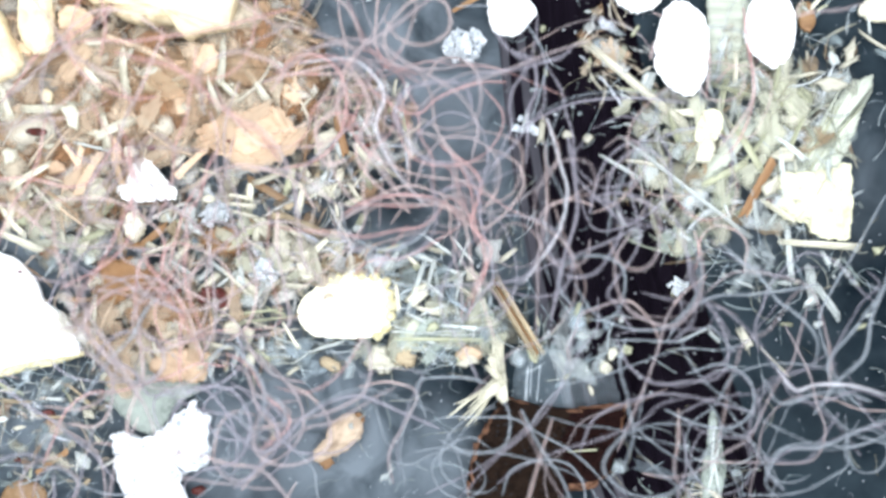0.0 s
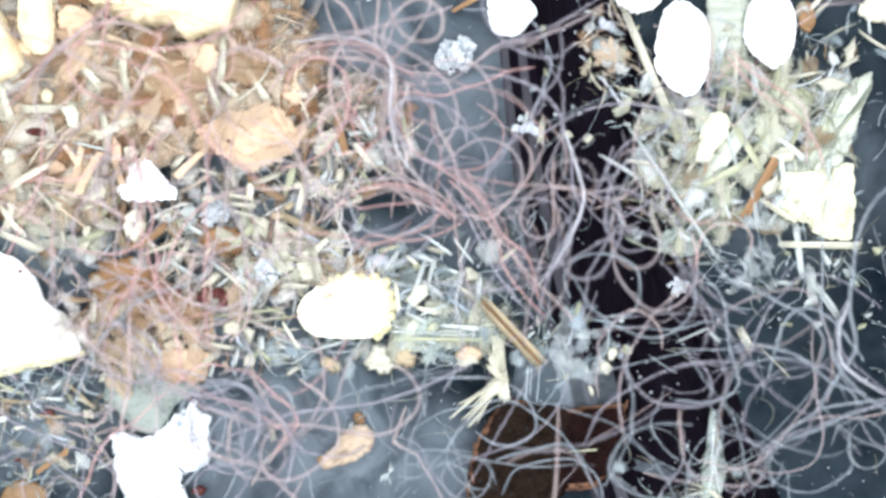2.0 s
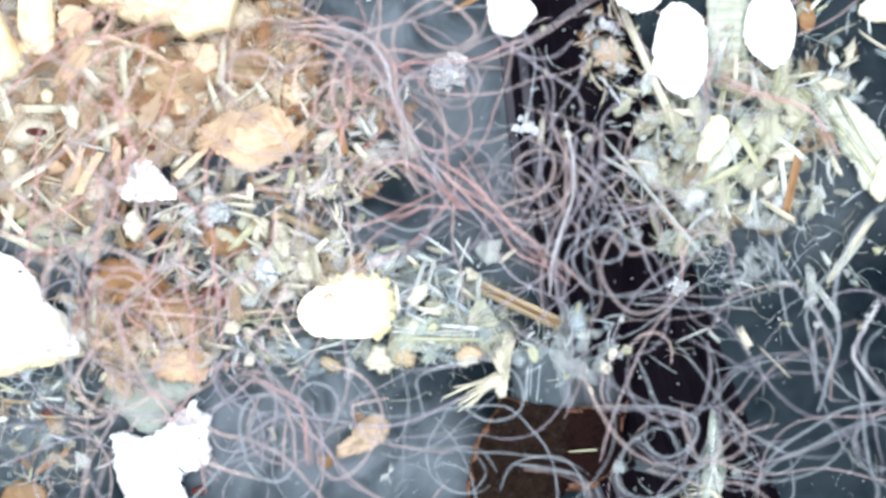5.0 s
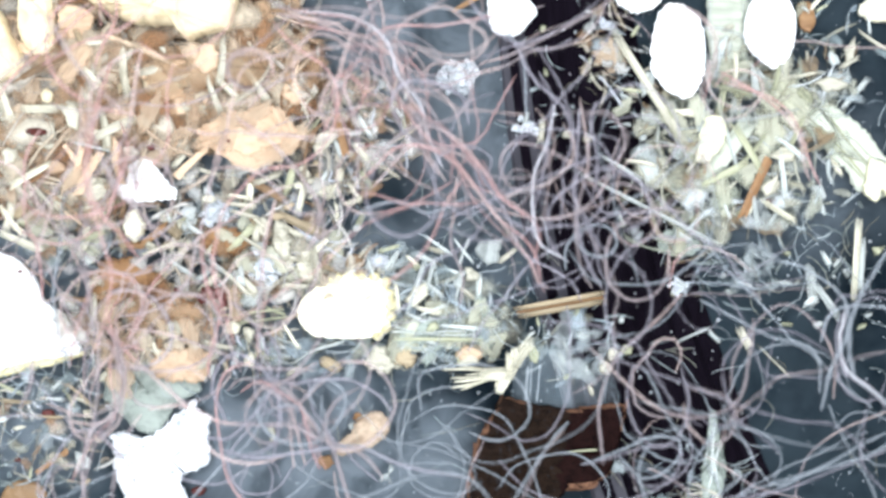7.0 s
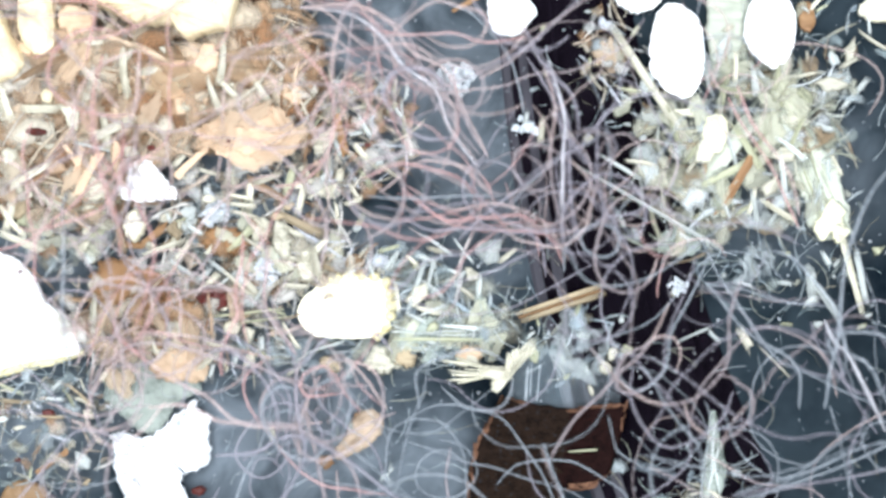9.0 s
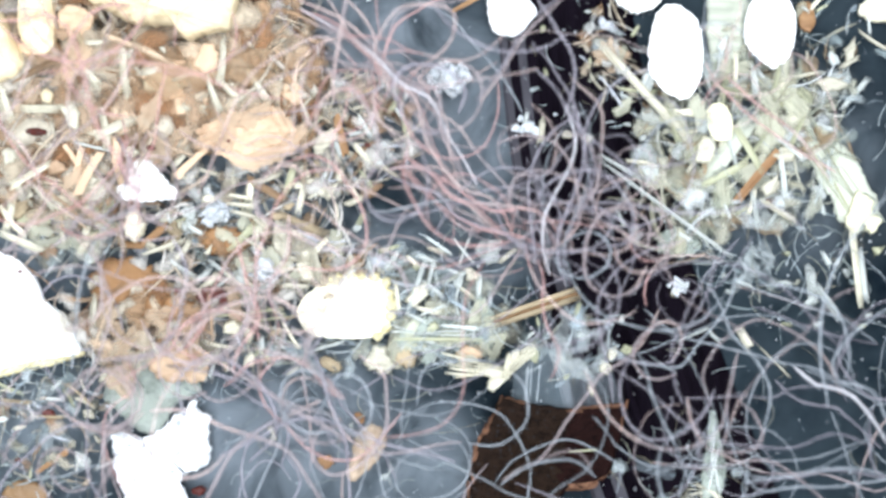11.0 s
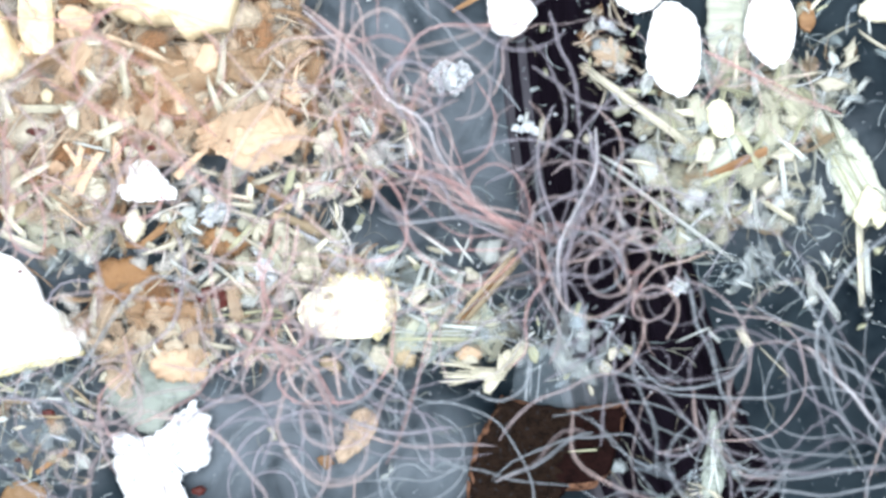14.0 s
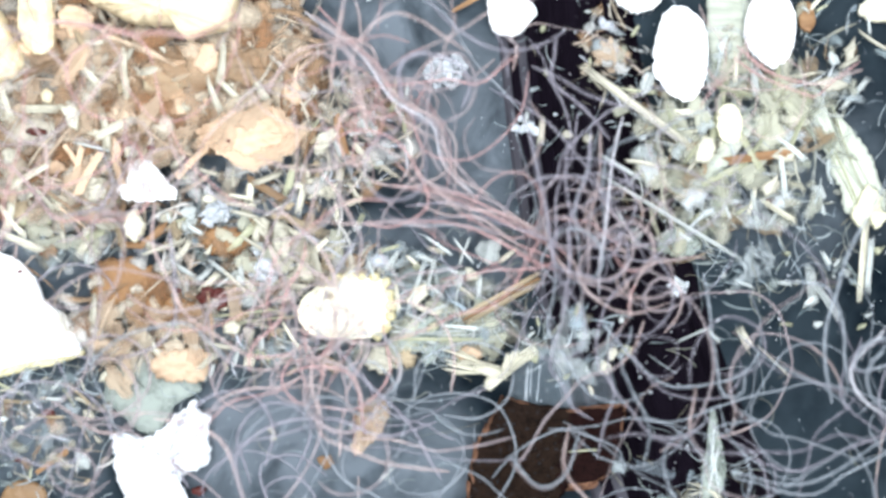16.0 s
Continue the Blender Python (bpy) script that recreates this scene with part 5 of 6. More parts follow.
NUB = ((-22, 6), (-14, -26), (4, -34), (20, -22), (22, 4), (14, 28), (0, 34), (-16, 26))
ob = new("wood_chip", slab_mesh("wood_chip", NUB, (0, 0), 0.8, [SOFT_CREAM], 307, ragged=2.0, dome=0.3))
tagged(ob, "cream oblong wood chip among straw", "wood chip")
moves(ob, 0.7, ((0, 1252, 228, -14), (3.5, 1265, 236, -20), (7, 1258, 240, -8), (9, 1262, 238, -4), (11.3, 1272, 216, 20), (12.5, 1274, 214, 24), (14.5, 1272, 212, 20), (16, 1288, 220, 10)))

ob = sliver("long thin chalk-white straw across the litter", 641, 441, 927, 441, 9, CHALK, 1.3)
moves(ob, 1.3, ((0, 1212, 330, -38), (1.5, 1200, 330, -50), (2.4, 1180, 345, -60), (3.5, 1170, 350, -64), (4.2, 1165, 345, -60), (6.3, 1148, 365, -32), (7, 1145, 368, -27), (9, 1150, 368, -30), (11.3, 1178, 368, -37), (12.5, 1180, 370, -38), (16, 1183, 382, -31)))

ob = sliver("long cream-white split straw", 714, 441, 854, 441, 15, STRAW, 0.9)
moves(ob, 0.9, ((0, 1450, 433, -4), (1, 1450, 434, -3), (2, 1450, 434, -1), (2.6, 1450, 435, 20), (3.0, 1466, 431, 23), (3.4, 1464, 426, 34), (3.8, 1467, 441, 43), (4.2, 1482, 435, 44), (6.3, 1514, 455, 79), (7, 1515, 460, 86), (7.6, 1510, 475, 108), (8.2, 1512, 478, 111), (9, 1507, 485, 105), (11.3, 1516, 472, 96), (13, 1519, 472, 95), (15.5, 1526, 463, 86), (16, 1526, 462, 85)))

ob = sliver("short chalk-white split straw beside a longer one", 738, 441, 830, 441, 13, CHALK, 0.7)
moves(ob, 0.7, ((0, 1397, 450, 95), (2, 1414, 447, 97), (2.6, 1433, 448, 91), (3.0, 1448, 450, 75), (3.4, 1455, 453, 47), (4.2, 1478, 450, 45), (6.3, 1519, 472, 78), (7, 1524, 472, 87), (8.2, 1526, 484, 106), (9, 1524, 492, 101), (13, 1532, 480, 96), (16, 1538, 470, 85)))

# ---- the worms ----
WORMS = []
RINGS = 3
FLUSH = {"pink": "red", "rose": "pink"}
SIDES = 8


def smooth_line(points, count):
    """count + 1 places at equal steps along a smooth line through the points, and its length."""
    pts = [Vector(p) for p in points]
    ext = [pts[0] * 2 - pts[1], *pts, pts[-1] * 2 - pts[-2]]
    fine = []
    for i in range(1, len(ext) - 2):
        p0, p1, p2, p3 = ext[i - 1:i + 3]
        for k in range(16):
            f = k / 16
            fine.append(0.5 * (2 * p1 + (p2 - p0) * f + (2 * p0 - 5 * p1 + 4 * p2 - p3) * f * f + (3 * p1 - p0 - 3 * p2 + p3) * f ** 3))
    fine.append(pts[-1])
    run = [0.0]
    for a, b in zip(fine, fine[1:]):
        run.append(run[-1] + (b - a).length)
    total = run[-1]
    return fine, run, total


def step_along(fine, run, s):
    """The place at the run s; past the end it goes straight on."""
    if s >= run[-1]:
        d = (fine[-1] - fine[-2]).normalized()
        return fine[-1] + d * (s - run[-1])
    k = int(np.searchsorted(run, s, side="right")) - 1
    f = (s - run[k]) / max(1e-9, run[k + 1] - run[k])
    return fine[k].lerp(fine[k + 1], f)


def worm(skin, keys, low=0.6, high=2.5, wide=9.0, sway=14.0, seed=None, speed=1.0, group="worms", full=None):
    """A worm as a chain of rigid body pieces. keys: (seconds, [(u, v), ...]) from its held end to its loose end. low, high: mm at the ends' and middle's height."""
    SERIAL[0] += 1
    rng = random.Random(SERIAL[0] if seed is None else seed)
    lines = [(t, *smooth_line(pts, 0)) for t, pts in keys]
    length = max(l[3] for l in lines) if len(lines) < 3 else sorted(l[3] for l in lines)[len(lines) // 2]
    count = int(min(26, max(10, round(length / 20))))
    step = length / count
    base = new("worm")
    phase0 = rng.uniform(0, 6)
    tagged(base, "thin " + SKIN_WORDS[skin] + " water worm, coiled and swaying", "worm", group)
    bumps = [0.35 * math.sin(0.9 * k * 10 / count + phase0) for k in range(count + 1)]

    def height(f):
        i = min(count - 1, int(f * count))
        g = f * count - i
        g = g * g * (3 - 2 * g)
        return low + (high - low) * math.sin(math.pi * min(1, f * 0.85 + 0.06)) + bumps[i] * (1 - g) + bumps[i + 1] * g

    _, fine, run, _ = lines[0]
    pieces, chords = [], []
    flushed = count * rng.uniform(0.0, 0.4)
    clear = full or rng.choice((1.0, 0.66, 0.66, 0.42, 0.42))
    total = count * RINGS
    spine = []
    for k in range(-1, total + 2):
        s = max(0.0, k / total * length)
        p = step_along(fine, run, s) if k >= 0 else step_along(fine, run, 0) * 2 - step_along(fine, run, length / total)
        spine.append(at(p.x, p.y, max(0.15, height(min(1, max(0, k / total))))))
    rest = []
    r0 = 0.56 * wide * U
    for i in range(count):
        a, b = spine[1 + i * RINGS], spine[1 + (i + 1) * RINGS]
        chord = b - a
        turn = math.atan2(chord.y, chord.x)
        rest.append(turn)
        back = Matrix.Rotation(-turn, 3, "Z")
        chords.append(back @ chord)
        verts, faces = [], []
        stations = []
        for k in range(RINGS + 1):
            j = 1 + i * RINGS + k
            c = back @ (spine[j] - a)
            d = (back @ (spine[j + 1] - spine[j - 1])).normalized()
            f = (i * RINGS + k) / total
            r = r0 * (0.7 + 0.3 * min(1, f * 14)) * (1 if f < 0.93 else 1 - 0.55 * ((f - 0.93) / 0.07) ** 1.5)
            stations.append((c, d, r * (1 + 0.04 * math.sin(0.9 * (k + i * RINGS) + phase0))))
        c0, d0, q0 = stations[0]
        c1, d1, q1 = stations[-1]
        first = [(c0 - d0 * q0 * 1.2, d0, q0 * 0.25)] if i == 0 else [(c0 - d0 * q0 * 0.12, d0, q0)]
        final = [(c1 + d1 * q1 * 1.2, d1, q1 * 0.25)] if i == count - 1 else [(c1 + d1 * q1 * 0.12, d1, q1)]
        stations = [*first, *stations, *final]
        for c, d, r in stations:
            side = d.cross(Vector((0, 0, 1))).normalized()
            up = side.cross(d)
            for k in range(SIDES):
                w = math.tau * k / SIDES
                verts.append(c + (side * math.cos(w) + up * math.sin(w)) * r)
        m = len(stations)
        for j in range(m - 1):
            for k in range(SIDES):
                faces.append((j * SIDES + (k + 1) % SIDES, j * SIDES + k, (j + 1) * SIDES + k, (j + 1) * SIDES + (k + 1) % SIDES))
        if i == 0:
            faces.append(tuple(range(SIDES)))
        if i == count - 1:
            faces.append(tuple(reversed(range((m - 1) * SIDES, m * SIDES))))
        picks = [0] * len(faces)
        n0 = len(verts)
        for c, d, r in stations:
            side = d.cross(Vector((0, 0, 1))).normalized()
            up = side.cross(d)
            for k in range(4):
                w = math.tau * (k + 0.5) / 4
                verts.append(c + (side * math.cos(w) + up * math.sin(w)) * r * 0.48)
        for j in range(m - 1):
            for k in range(4):
                faces.append((n0 + j * 4 + (k + 1) % 4, n0 + j * 4 + k, n0 + (j + 1) * 4 + k, n0 + (j + 1) * 4 + (k + 1) % 4))
                picks.append(1)
        # the held end of a pinkish worm is the reddest
        tone = FLUSH.get(skin, skin) if i < flushed else skin
        ob = new("tail" if i == 0 else "head" if i == count - 1 else "body_piece", mesh_of("body_piece", verts, faces, [SKIN[tone, clear], CORE[tone, clear]], picks=picks))
        ob.parent = base
        pieces.append(ob)
    # headings of each piece at each key
    headings = []
    for t, fl, rn, _ in lines:
        hs = []
        for i in range(count):
            p, q = step_along(fl, rn, i * step), step_along(fl, rn, (i + 1) * step)
            hs.append(math.atan2(p.y - q.y, q.x - p.x))
        for i in range(1, count):
            hs[i] = hs[i - 1] + (hs[i] - hs[i - 1] + math.pi) % math.tau - math.pi
        if headings:
            last = headings[-1][1]
            shift = round((sum(last) - sum(hs)) / count / math.tau) * math.tau
            hs = [h + shift for h in hs]
        headings.append((t, hs, Vector((fl[0].x, fl[0].y))))
    # the base's own place is where the held end is at first
    origin = at(headings[0][2].x, headings[0][2].y, 0)
    base.matrix_basis = Matrix.Translation(origin)
    for ob in pieces:
        ob.rotation_mode = "QUATERNION"
    WORMS.append((pieces, chords, rest, headings, origin, spine[1].z, sway, speed, rng.uniform(0, 50)))
    return base


def wave(t, g, speed, phase):
    return math.sin(1.9 * speed * t - 5.2 * g + phase) + 0.6 * math.sin(0.83 * speed * t + 3.0 * g + phase * 2.3)


def settle(t, g, times, speed, phase):
    """The wave's own value at the keys, glided between, so that a worm has its keyed shape there."""
    return float(np.interp(t, times, [wave(k, g, speed, phase) for k in times]))


def key_worm(pieces, chords, rest, headings, origin, z0, sway, speed, phase):
    """Keys every body piece: its heading glides from key to key, with a wave that runs along the body."""
    rows = [[] for _ in pieces]
    times = [h[0] for h in headings]
    for step in range(0, 41):
        t = 16.0 * step / 40
        if t <= headings[0][0] or len(headings) == 1:
            hs, p = headings[0][1], headings[0][2]
        elif t >= headings[-1][0]:
            hs, p = headings[-1][1], headings[-1][2]
        else:
            for (t0, h0, p0), (t1, h1, p1) in zip(headings, headings[1:]):
                if t0 <= t <= t1:
                    f = (t - t0) / (t1 - t0)
                    f = f * f * (3 - 2 * f)
                    hs = [a + (b - a) * f for a, b in zip(h0, h1)]
                    p = p0.lerp(p1, f)
        place = at(p.x, p.y, 0) - origin
        place.z = z0
        for i, ob in enumerate(pieces):
            g = (i + 1) / len(pieces)
            size = radians(sway) * (0.25 + 1.1 * g)
            heading = hs[i] + size * (wave(t, g, speed, phase) - settle(t, g, times, speed, phase))
            rows[i].append((t, Matrix.Translation(place) @ Matrix.Rotation(heading, 4, "Z")))
            place = place + Matrix.Rotation(heading, 3, "Z") @ chords[i]
    for ob, r in zip(pieces, rows):
        walk(ob, r)


def tuft(seed, count, u, v, spread, skins, drift=(), length=(230, 520), low=0.8, high=2.6, curl=1.0, fan=(0, 360), sway=13, wide=(5.5, 10.5), bodies=None):
    """Worms held in one knot, with their loose ends waving round it. drift: (seconds, u, v) of the knot later on."""
    rng = random.Random(seed * 101)
    skins = skins.split()
    for _ in range(count):
        a = radians(rng.uniform(*fan))
        x, y = u + rng.gauss(0, spread), v + rng.gauss(0, spread)
        n = rng.randint(6, 9)
        size = rng.uniform(*length) / n
        bend = (rng.gauss(0, 0.2) if rng.random() < 0.65 else rng.choice((-1, 1)) * rng.uniform(0.45, 0.85)) * curl
        pts = [(x, y)]
        h = a
        for _ in range(n):
            h += bend + rng.gauss(0, 0.3) * curl
            pts.append((pts[-1][0] + size * math.cos(h), pts[-1][1] - size * math.sin(h)))
        keys = [(0.0, pts)]
        for t, du, dv in drift:
            turned = []
            h = a + rng.gauss(0, 0.5)
            turned = [(x - u + du, y - v + dv)]
            b2 = bend + rng.gauss(0, 0.15)
            for _ in range(n):
                h += b2 + rng.gauss(0, 0.3) * curl
                turned.append((turned[-1][0] + size * math.cos(h), turned[-1][1] - size * math.sin(h)))
            keys.append((t, turned))
        worm(rng.choice(skins), keys, low, high * rng.uniform(0.7, 1.25), rng.uniform(*wide), sway, speed=rng.uniform(0.6, 1.3), full=rng.choice(bodies) if bodies else None)


tuft(1, 16, 650, 170, 30, "red pink rose pink", [(7, 660, 110), (16, 680, 160)], (200, 420), 1.2, 3.0)
tuft(2, 18, 805, 375, 35, "red pink rose lilac", [(7, 835, 335), (12, 950, 450), (16, 975, 430)], (200, 430), 1.0, 3.0)
tuft(3, 15, 1010, 360, 50, "lilac rose lilac grey", [(7, 1015, 330), (16, 1020, 420)], (220, 480), 0.8, 2.6)
tuft(4, 10, 300, 480, 30, "rose red rose pink", [(8, 240, 600), (16, 560, 640)], (200, 420), 1.5, 3.0, bodies=(1.0, 1.0, 0.66))
tuft(5, 6, 1140, 640, 50, "lilac grey lilac rose", [(8, 1170, 690), (16, 1150, 620)], (200, 460), 0.8, 2.4)
tuft(6, 10, 1170, 390, 50, "rose lilac pink", [(16, 1060, 470)], (200, 420), 1.0, 2.6)
tuft(7, 12, 470, 780, 40, "lilac rose grey", [(7, 560, 740), (16, 640, 720)], (220, 480), 0.8, 2.4, bodies=(1.0, 1.0, 0.66))
tuft(8, 11, 1530, 720, 60, "grey lilac grey rose", [(16, 1560, 700)], (220, 520), 0.6, 2.4, fan=(60, 300))
tuft(9, 9, 1300, 130, 40, "pink rose grey", [(16, 1290, 150)], (200, 380), 1.0, 2.6)
tuft(10, 8, 240, 270, 30, "rose red rose", [(16, 250, 260)], (180, 380), 1.8, 3.2, bodies=(1.0, 1.0, 0.66))
tuft(11, 6, 1270, 740, 30, "grey lilac", [(16, 1265, 740)], (180, 380), 0.8, 2.2)
tuft(12, 10, 380, 620, 40, "rose red rose lilac", [(16, 500, 600)], (220, 460), 1.2, 2.6, bodies=(1.0, 1.0, 0.66))
tuft(13, 11, 740, 800, 60, "grey lilac grey", [(16, 720, 770)], (240, 480), 0.5, 2.0, bodies=(0.42, 0.66, 1.0), wide=(5, 8.5))
tuft(14, 8, 100, 740, 60, "rose lilac rose", [(16, 110, 730)], (200, 420), 0.8, 2.2, bodies=(1.0, 1.0, 0.66))
tuft(15, 7, 960, 130, 40, "lilac rose grey", [(16, 940, 110)], (220, 420), 0.8, 2.4)
# looser, higher worms over the heap of chips
tuft(16, 9, 160, 130, 60, "rose red rose", [(8, 150, 150), (12, 60, 70), (16, 50, 75)], (260, 520), 2.4, 4.8, curl=0.7, bodies=(1.0, 1.0, 0.66))
tuft(17, 9, 370, 90, 50, "red rose rose", [(8, 330, 120), (16, 300, 130)], (260, 520), 2.4, 4.8, curl=0.7, bodies=(1.0, 1.0, 0.66))
tuft(18, 7, 500, 250, 60, "rose rose red", [(8, 480, 250), (12, 540, 450), (16, 640, 345)], (220, 440), 2.0, 4.0, curl=0.8, bodies=(1.0, 1.0, 0.66))
tuft(19, 8, 80, 420, 60, "rose rose lilac", [(16, 90, 360)], (260, 520), 2.4, 4.8, curl=0.7, bodies=(1.0, 1.0, 0.66))
tuft(20, 6, 760, 200, 60, "pink rose lilac", [(16, 740, 130)], (240, 460), 1.6, 4.0, curl=0.8)

tuft(21, 7, 1190, 800, 50, "grey lilac rose", [(8, 1200, 790), (16, 1220, 760)], (260, 520), 0.8, 2.2, curl=1.3)
tuft(22, 6, 1440, 620, 60, "grey grey lilac", [(8, 1480, 650), (16, 1490, 690)], (280, 560), 0.5, 2.0, curl=0.9)
tuft(23, 8, 200, 800, 60, "lilac rose grey", [(8, 190, 720), (16, 200, 740)], (260, 480), 1.0, 2.6, curl=0.9, bodies=(1.0, 1.0, 0.66))
tuft(24, 4, 930, 790, 50, "lilac grey rose", [(8, 1000, 660), (16, 960, 800)], (260, 500), 1.4, 2.6, bodies=(0.42, 0.66))
tuft(25, 6, 720, 110, 50, "pink rose pink lilac", [(7, 710, 120), (16, 700, 170)], (260, 520), 1.2, 3.0, curl=1.3)
tuft(26, 4, 1020, 560, 50, "lilac rose grey", [(7, 1010, 500), (16, 990, 520)], (260, 520), 1.0, 2.6)
tuft(27, 8, 450, 850, 60, "grey lilac rose", [(8, 520, 830), (16, 560, 840)], (260, 500), 0.6, 2.2, bodies=(0.66, 1.0))


# ---- worms that can be followed singly ----


def follow(skin, text, wide=8.0, copies=1, apart=0.0, low=1.2, high=2.6, sway=5.0):
    """A worm by its way at some times ("seconds: u,v u,v ...; ..."), with companions that lie apart beside it."""
    for k in range(copies):
        SERIAL[0] += 1
        rng = random.Random(SERIAL[0] * 3)
        keys = []
        for part_text in text.split(";"):
            t, way = part_text.split(":")
            du, dv = (rng.gauss(0, apart), rng.gauss(0, apart)) if k else (0, 0)
            pts = []
            for pair in way.split():
                u, v = pair.split(",")
                pts.append((float(u) + du + rng.gauss(0, apart * 0.4) * (k > 0), float(v) + dv + rng.gauss(0, apart * 0.4) * (k > 0)))
            keys.append((float(t), pts))
        worm(skin.split()[k % len(skin.split())], keys, low, high * rng.uniform(0.85, 1.15), wide * rng.uniform(0.85, 1.1), sway, speed=rng.uniform(0.7, 1.2), full=None if k else 1.0)


follow("white pink rose pink rose", "0: 480,125 600,115 650,130 685,180 670,240 700,310 750,370; 1.5: 520,85 600,75 660,85 700,120 695,200 700,280 745,350; 3.5: 500,75 580,65 650,85 685,140 690,220 720,300 770,360; 7: 490,28 590,35 650,55 690,90 710,150 750,200 765,260 800,330; 9: 530,20 620,35 680,80 720,135 775,170 800,240 850,310; 12.2: 540,25 600,75 660,130 700,185 745,215 765,280 800,330; 16: 545,30 640,105 700,190 770,230 790,300 850,360", 9.5, 5, 17)
follow("red pink pink rose", "0: 830,390 800,370 760,352 700,348 640,360 595,390; 1.5: 800,380 760,345 700,330 640,345 605,370; 3.5: 820,400 790,380 740,340 690,315 640,330 600,370; 7: 840,335 800,290 750,265 700,265 660,300; 12.2: 900,430 850,380 800,360 760,310 700,300; 16: 960,420 900,390 850,365 790,340 730,330", 8, 4, 14)
follow("grey lilac", "0: 770,380 750,415 710,440 660,440 615,410 605,370; 1.5: 770,380 720,410 670,415 630,395 615,360; 3.5: 780,395 720,425 660,420 620,385 610,340; 7: 830,350 760,380 700,360 640,375 620,400; 9: 880,350 800,350 720,355 640,350 560,340; 16: 900,420 820,400 740,400 680,390 600,330", 8, 2, 12)
follow("red rose", "0: 640,150 690,190 740,210 780,180 850,155 905,150; 3.5: 680,200 730,170 790,160 860,140 900,110 950,100; 7: 650,75 700,60 780,60 860,45 930,30 990,10; 9: 650,60 720,75 800,70 860,90 950,75 1030,70; 12.5: 690,185 660,150 650,115 690,80 740,50 790,10; 14.5: 690,150 740,100 790,70 870,75 950,70; 16: 650,160 720,160 790,150 850,160 900,120", 7.5, 2, 14)
follow("rose lilac", "0: 800,170 880,140 960,110 1050,75 1120,30 1180,0; 1.5: 840,120 880,90 950,75 1030,40 1090,0; 7: 850,120 900,110 960,80 1020,50 1080,10; 12.5: 850,200 880,140 900,70 930,30 960,0; 16: 905,130 910,90 880,60 930,20 960,-10", 8, 2, 16, 1.2, 3.0)
follow("lilac grey", "0: 920,230 1010,190 1100,180 1200,185 1300,190 1400,190; 3.5: 960,260 1040,220 1120,200 1220,200 1330,190 1400,190; 7: 1060,280 1000,300 930,330 860,360 800,385; 12.5: 1010,190 960,240 940,310 950,380 970,440; 16: 920,200 940,280 960,370 970,440 980,500", 8, 2, 16)
follow("lilac rose", "0: 905,100 940,120 945,170 930,210 930,260; 1.5: 850,150 900,155 950,175 980,220 985,280; 3.5: 880,90 950,110 1010,150 1025,200 1010,280; 7: 900,70 940,150 990,200 1015,260; 12.5: 960,0 985,50 1010,100 1010,160 1000,210; 16: 980,80 970,150 1010,190 1050,230", 8, 1, 0)
follow("grey", "0: 1175,600 1200,550 1250,520 1330,515 1430,500; 1.5: 1335,660 1345,610 1360,560 1400,535 1450,560 1480,600; 3.5: 1430,690 1425,620 1440,560 1500,540 1568,560; 7: 1440,690 1430,630 1400,600 1350,590 1310,570 1250,540; 12.5: 1320,780 1325,700 1300,640 1260,600 1250,520 1240,450; 16: 1310,650 1300,690 1260,690 1250,620 1240,540 1230,480", 8.5, 1, 0)
follow("grey lilac", "0: 1170,720 1230,745 1290,750 1325,720 1320,670 1270,640 1210,660; 1.5: 1190,700 1250,700 1300,670 1280,600 1270,520 1240,470; 7: 1090,800 1130,840 1180,820 1200,780 1150,770 1100,790; 9: 1080,650 1120,690 1170,650 1180,590 1200,550; 12.5: 1060,580 1130,620 1170,660 1200,640 1240,560 1250,450; 14.5: 1060,570 1120,640 1180,690 1270,690 1320,660 1330,600 1300,540", 8.5, 2, 10)
follow("lilac grey", "0: 400,740 480,790 560,720 640,690 720,720 800,760 870,790; 3.5: 430,780 480,690 560,700 640,710 700,690 780,640; 7: 400,790 460,800 540,790 640,780 720,810 800,830; 9: 390,800 460,790 530,760 620,800 700,860; 12.5: 400,800 470,740 560,700 640,740 720,770 830,790; 16: 430,860 430,790 500,740 600,730 690,760 780,740", 8, 2, 14, 0.8, 2.2)
follow("rose red", "0: 370,630 350,560 320,500 270,480 200,500 160,560 150,650; 3.5: 380,600 300,560 270,510 220,500 190,560 190,640; 7: 240,600 280,530 240,510 200,540 170,620 160,700; 12.5: 540,580 470,560 420,590 380,640 330,640; 16: 540,660 500,680 450,680 400,700 360,760", 7.5, 2, 14, 1.4, 2.8)
follow("grey rose", "0: 920,720 950,780 990,840 1010,890; 3.5: 850,860 870,790 910,755 950,790 970,850; 7: 1000,740 960,780 930,820 910,860; 12.5: 860,870 880,790 930,760 980,800 1000,860; 16: 900,800 950,850 1000,830 1020,780", 8.5, 2, 14, 1.6, 2.4)
follow("rose red", "0: 500,380 500,450 515,520 520,580 450,600; 3.5: 500,370 495,440 400,470 300,470 270,560; 7: 495,360 475,440 470,520 465,600 470,660; 9: 440,380 480,440 480,540 520,610; 12.5: 570,390 545,450 500,500 540,560 480,580; 16: 480,420 510,490 535,560 530,620 545,670", 8, 2, 10, 1.6, 2.8)
follow("red pink rose", "0: 470,790 520,740 480,690 450,640 400,620; 7: 570,820 550,760 540,710 500,680 470,665 430,690 400,740; 9: 640,720 610,680 580,640 540,660 550,690 590,690; 12.5: 570,680 520,640 470,620 440,600 420,560; 16: 650,760 640,700 620,650 560,640 500,660", 8, 3, 16, 1.0, 2.6)
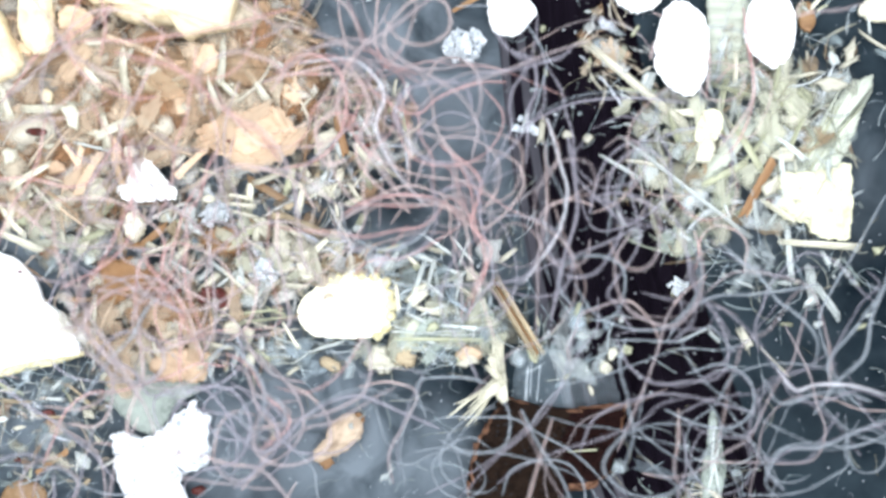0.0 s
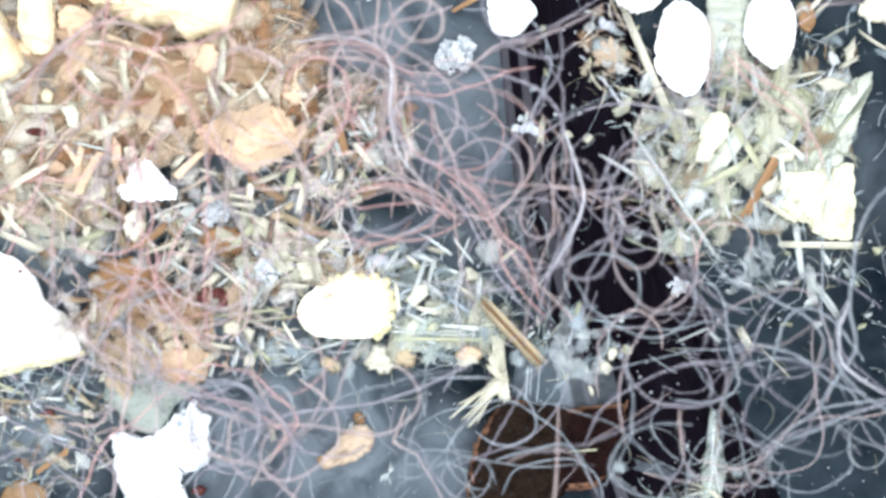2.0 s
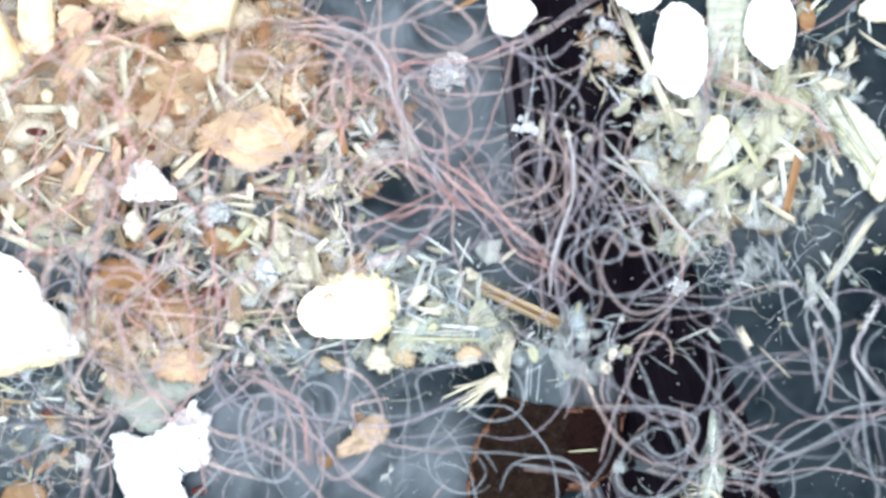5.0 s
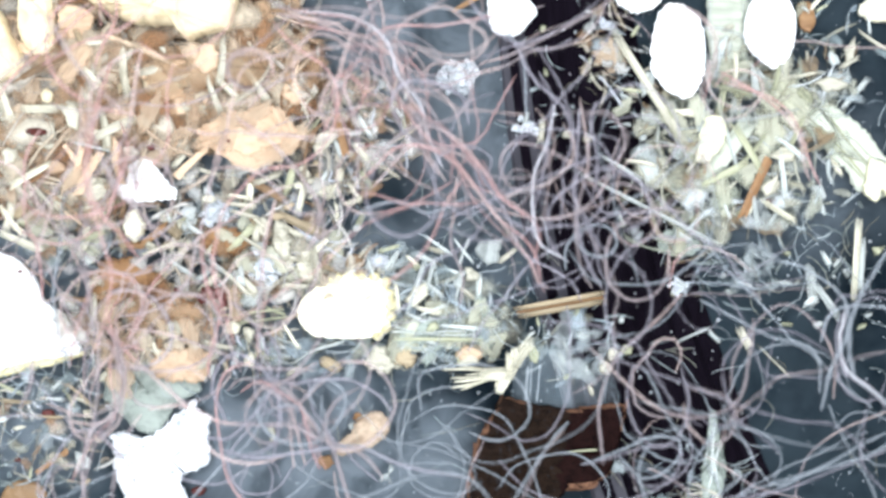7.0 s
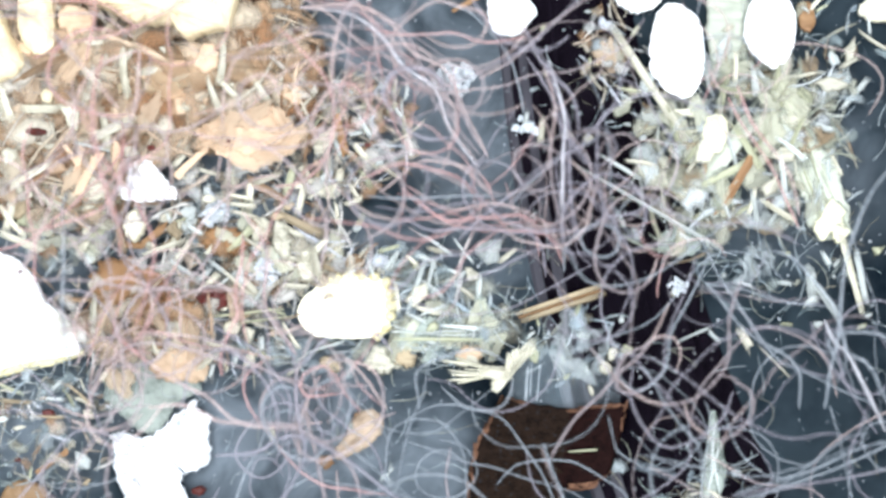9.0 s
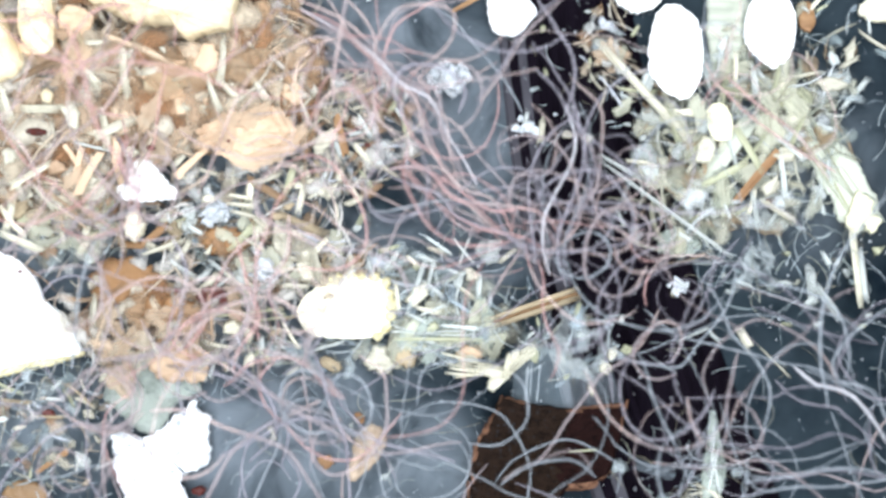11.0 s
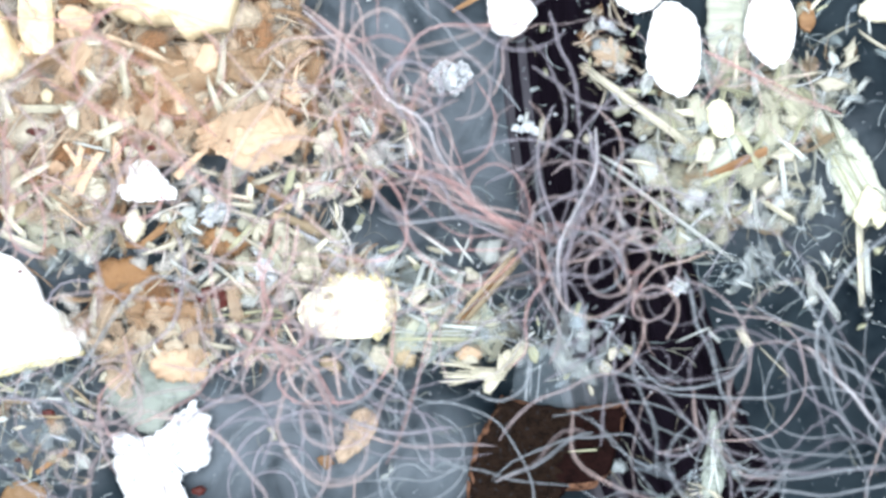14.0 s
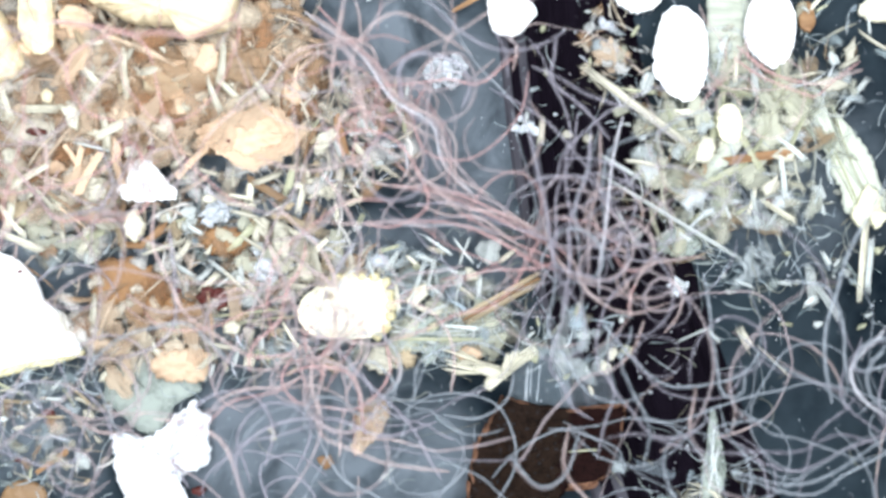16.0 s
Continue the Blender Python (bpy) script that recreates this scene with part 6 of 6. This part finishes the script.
follow("lilac white grey lilac rose", "0: 1000,250 1010,310 1015,380 990,460 980,520; 3.5: 1010,280 1000,340 1020,390 980,450 970,520; 7: 1020,200 1015,280 1010,360 1020,440 1050,500 1080,540; 9: 960,130 1000,220 1000,300 1010,390 1040,460; 12.5: 1040,240 1060,320 1030,400 980,460 970,540; 16: 1040,240 1030,320 1000,400 1000,480 990,560", 9, 5, 30)
follow("grey lilac", "0: 1480,700 1450,640 1500,560 1540,520 1520,500; 3.5: 1540,690 1470,700 1400,740 1370,800 1350,850; 7: 1440,600 1450,560 1480,540 1530,540 1568,545; 9: 1470,640 1450,600 1470,590 1530,590 1560,620; 12.5: 1490,720 1450,650 1435,580 1440,540 1490,515 1568,520; 14.5: 1500,780 1450,680 1450,600 1500,580 1568,560; 16: 1568,640 1500,650 1510,600 1568,590", 8.5, 2, 14, 0.8, 2.2)
follow("red pink", "0: 1310,40 1310,120 1310,200 1290,260 1250,300; 3.5: 1260,150 1330,190 1420,200 1500,250; 7: 1270,150 1340,180 1390,240 1420,310 1465,395; 9: 1280,180 1310,250 1370,350 1400,410; 12.5: 1250,140 1320,185 1400,220 1450,240; 14.5: 1240,90 1300,130 1370,170 1420,185; 16: 1290,110 1340,150 1410,180 1440,160", 8, 2, 10, 1.4, 2.8)
follow("red rose rose", "0: 230,20 180,60 100,110 60,160 0,210; 7: 190,30 120,90 60,150 0,220; 9: 260,60 200,20 100,20 0,30; 12.5: 60,60 40,40 0,60 -60,60; 14.5: 40,250 60,320 90,390 130,455 180,455 215,410; 16: 0,290 60,310 110,370 150,400 200,390", 8, 2, 12, 2.4, 3.4)
follow("red pink lilac rose red", "0: 800,280 830,330 840,400 860,470 840,530; 3.5: 790,350 850,390 900,420 920,480 980,500; 7: 780,260 840,330 880,390 940,440 960,500 985,540; 9: 740,360 800,400 880,410 970,420 1000,470; 12.5: 700,270 760,340 820,390 900,420 970,460; 16: 700,330 790,350 860,380 920,410 980,440", 8, 6, 30)
follow("grey lilac grey", "0: 1380,860 1350,830 1370,790 1440,780 1500,760 1568,740; 3.5: 1350,850 1370,800 1430,760 1490,720 1568,690; 7: 1290,880 1380,840 1470,800 1568,760; 12.5: 1320,840 1400,840 1470,830 1568,840; 16: 1290,830 1380,850 1470,820 1568,770", 9, 3, 20, 0.5, 1.8)
follow("grey rose lilac", "0: 1080,600 1140,600 1200,600 1250,575 1280,600; 3.5: 1060,560 1110,560 1200,550 1290,550 1400,560; 7: 1200,500 1260,500 1330,510 1400,505 1440,500; 12.5: 1350,510 1420,540 1480,570 1568,620; 16: 1300,590 1360,640 1440,680 1530,740", 7.5, 3, 22, 0.6, 1.8)
follow("white grey lilac", "0: 1568,700 1500,680 1440,680 1400,690 1370,650; 3.5: 1568,700 1520,660 1500,620 1540,590 1568,570; 7: 1568,720 1530,690 1490,660 1480,610 1490,560; 9: 1560,760 1520,700 1490,630 1460,600 1450,560; 12.5: 1568,800 1520,740 1490,720 1440,740 1380,740; 16: 1568,740 1510,700 1500,650 1540,610 1568,580", 9, 3, 18, 0.6, 2.0)
follow("rose red", "0: 300,480 250,560 280,620 360,600 450,600 520,590; 3.5: 200,700 260,680 340,670 400,690 450,740; 7: 220,560 230,640 230,720 180,760 140,870; 9: 200,640 260,600 340,600 410,620 480,650; 12.5: 230,640 210,700 150,650 100,700 60,780; 16: 240,520 300,550 380,540 420,530", 7.5, 3, 18, 1.2, 2.6)
follow("rose lilac", "0: 640,680 690,670 740,690 720,740 690,800 700,870; 3.5: 770,740 710,730 740,760 790,790 830,810; 7: 560,640 480,690 520,720 600,650 690,600 760,530; 12.5: 590,720 640,760 720,780 800,790 850,800; 16: 640,770 700,770 770,790 840,780", 7.5, 2, 14, 0.8, 2.2)
follow("rose", "7: 625,195 612,155 625,120 655,115 668,140 655,175 630,190; 9: 670,215 650,180 660,140 690,135 705,165 690,200; 12.5: 660,135 630,110 605,120 610,150 640,165 665,150; 16: 690,200 640,190 610,160 620,120 660,120", 7.5)

def motions():
    for ob, z, rows in MOVING:
        last = rows[-1]
        rows = rows if last[0] >= 16 else (*rows, (16, *last[1:]))
        walk(ob, [(t, Matrix.Translation(at(u, v, z)) @ pose(0, 0, 0, 0, 0, h)) for t, u, v, h in rows])
    for w in WORMS:
        key_worm(*w)


motions()
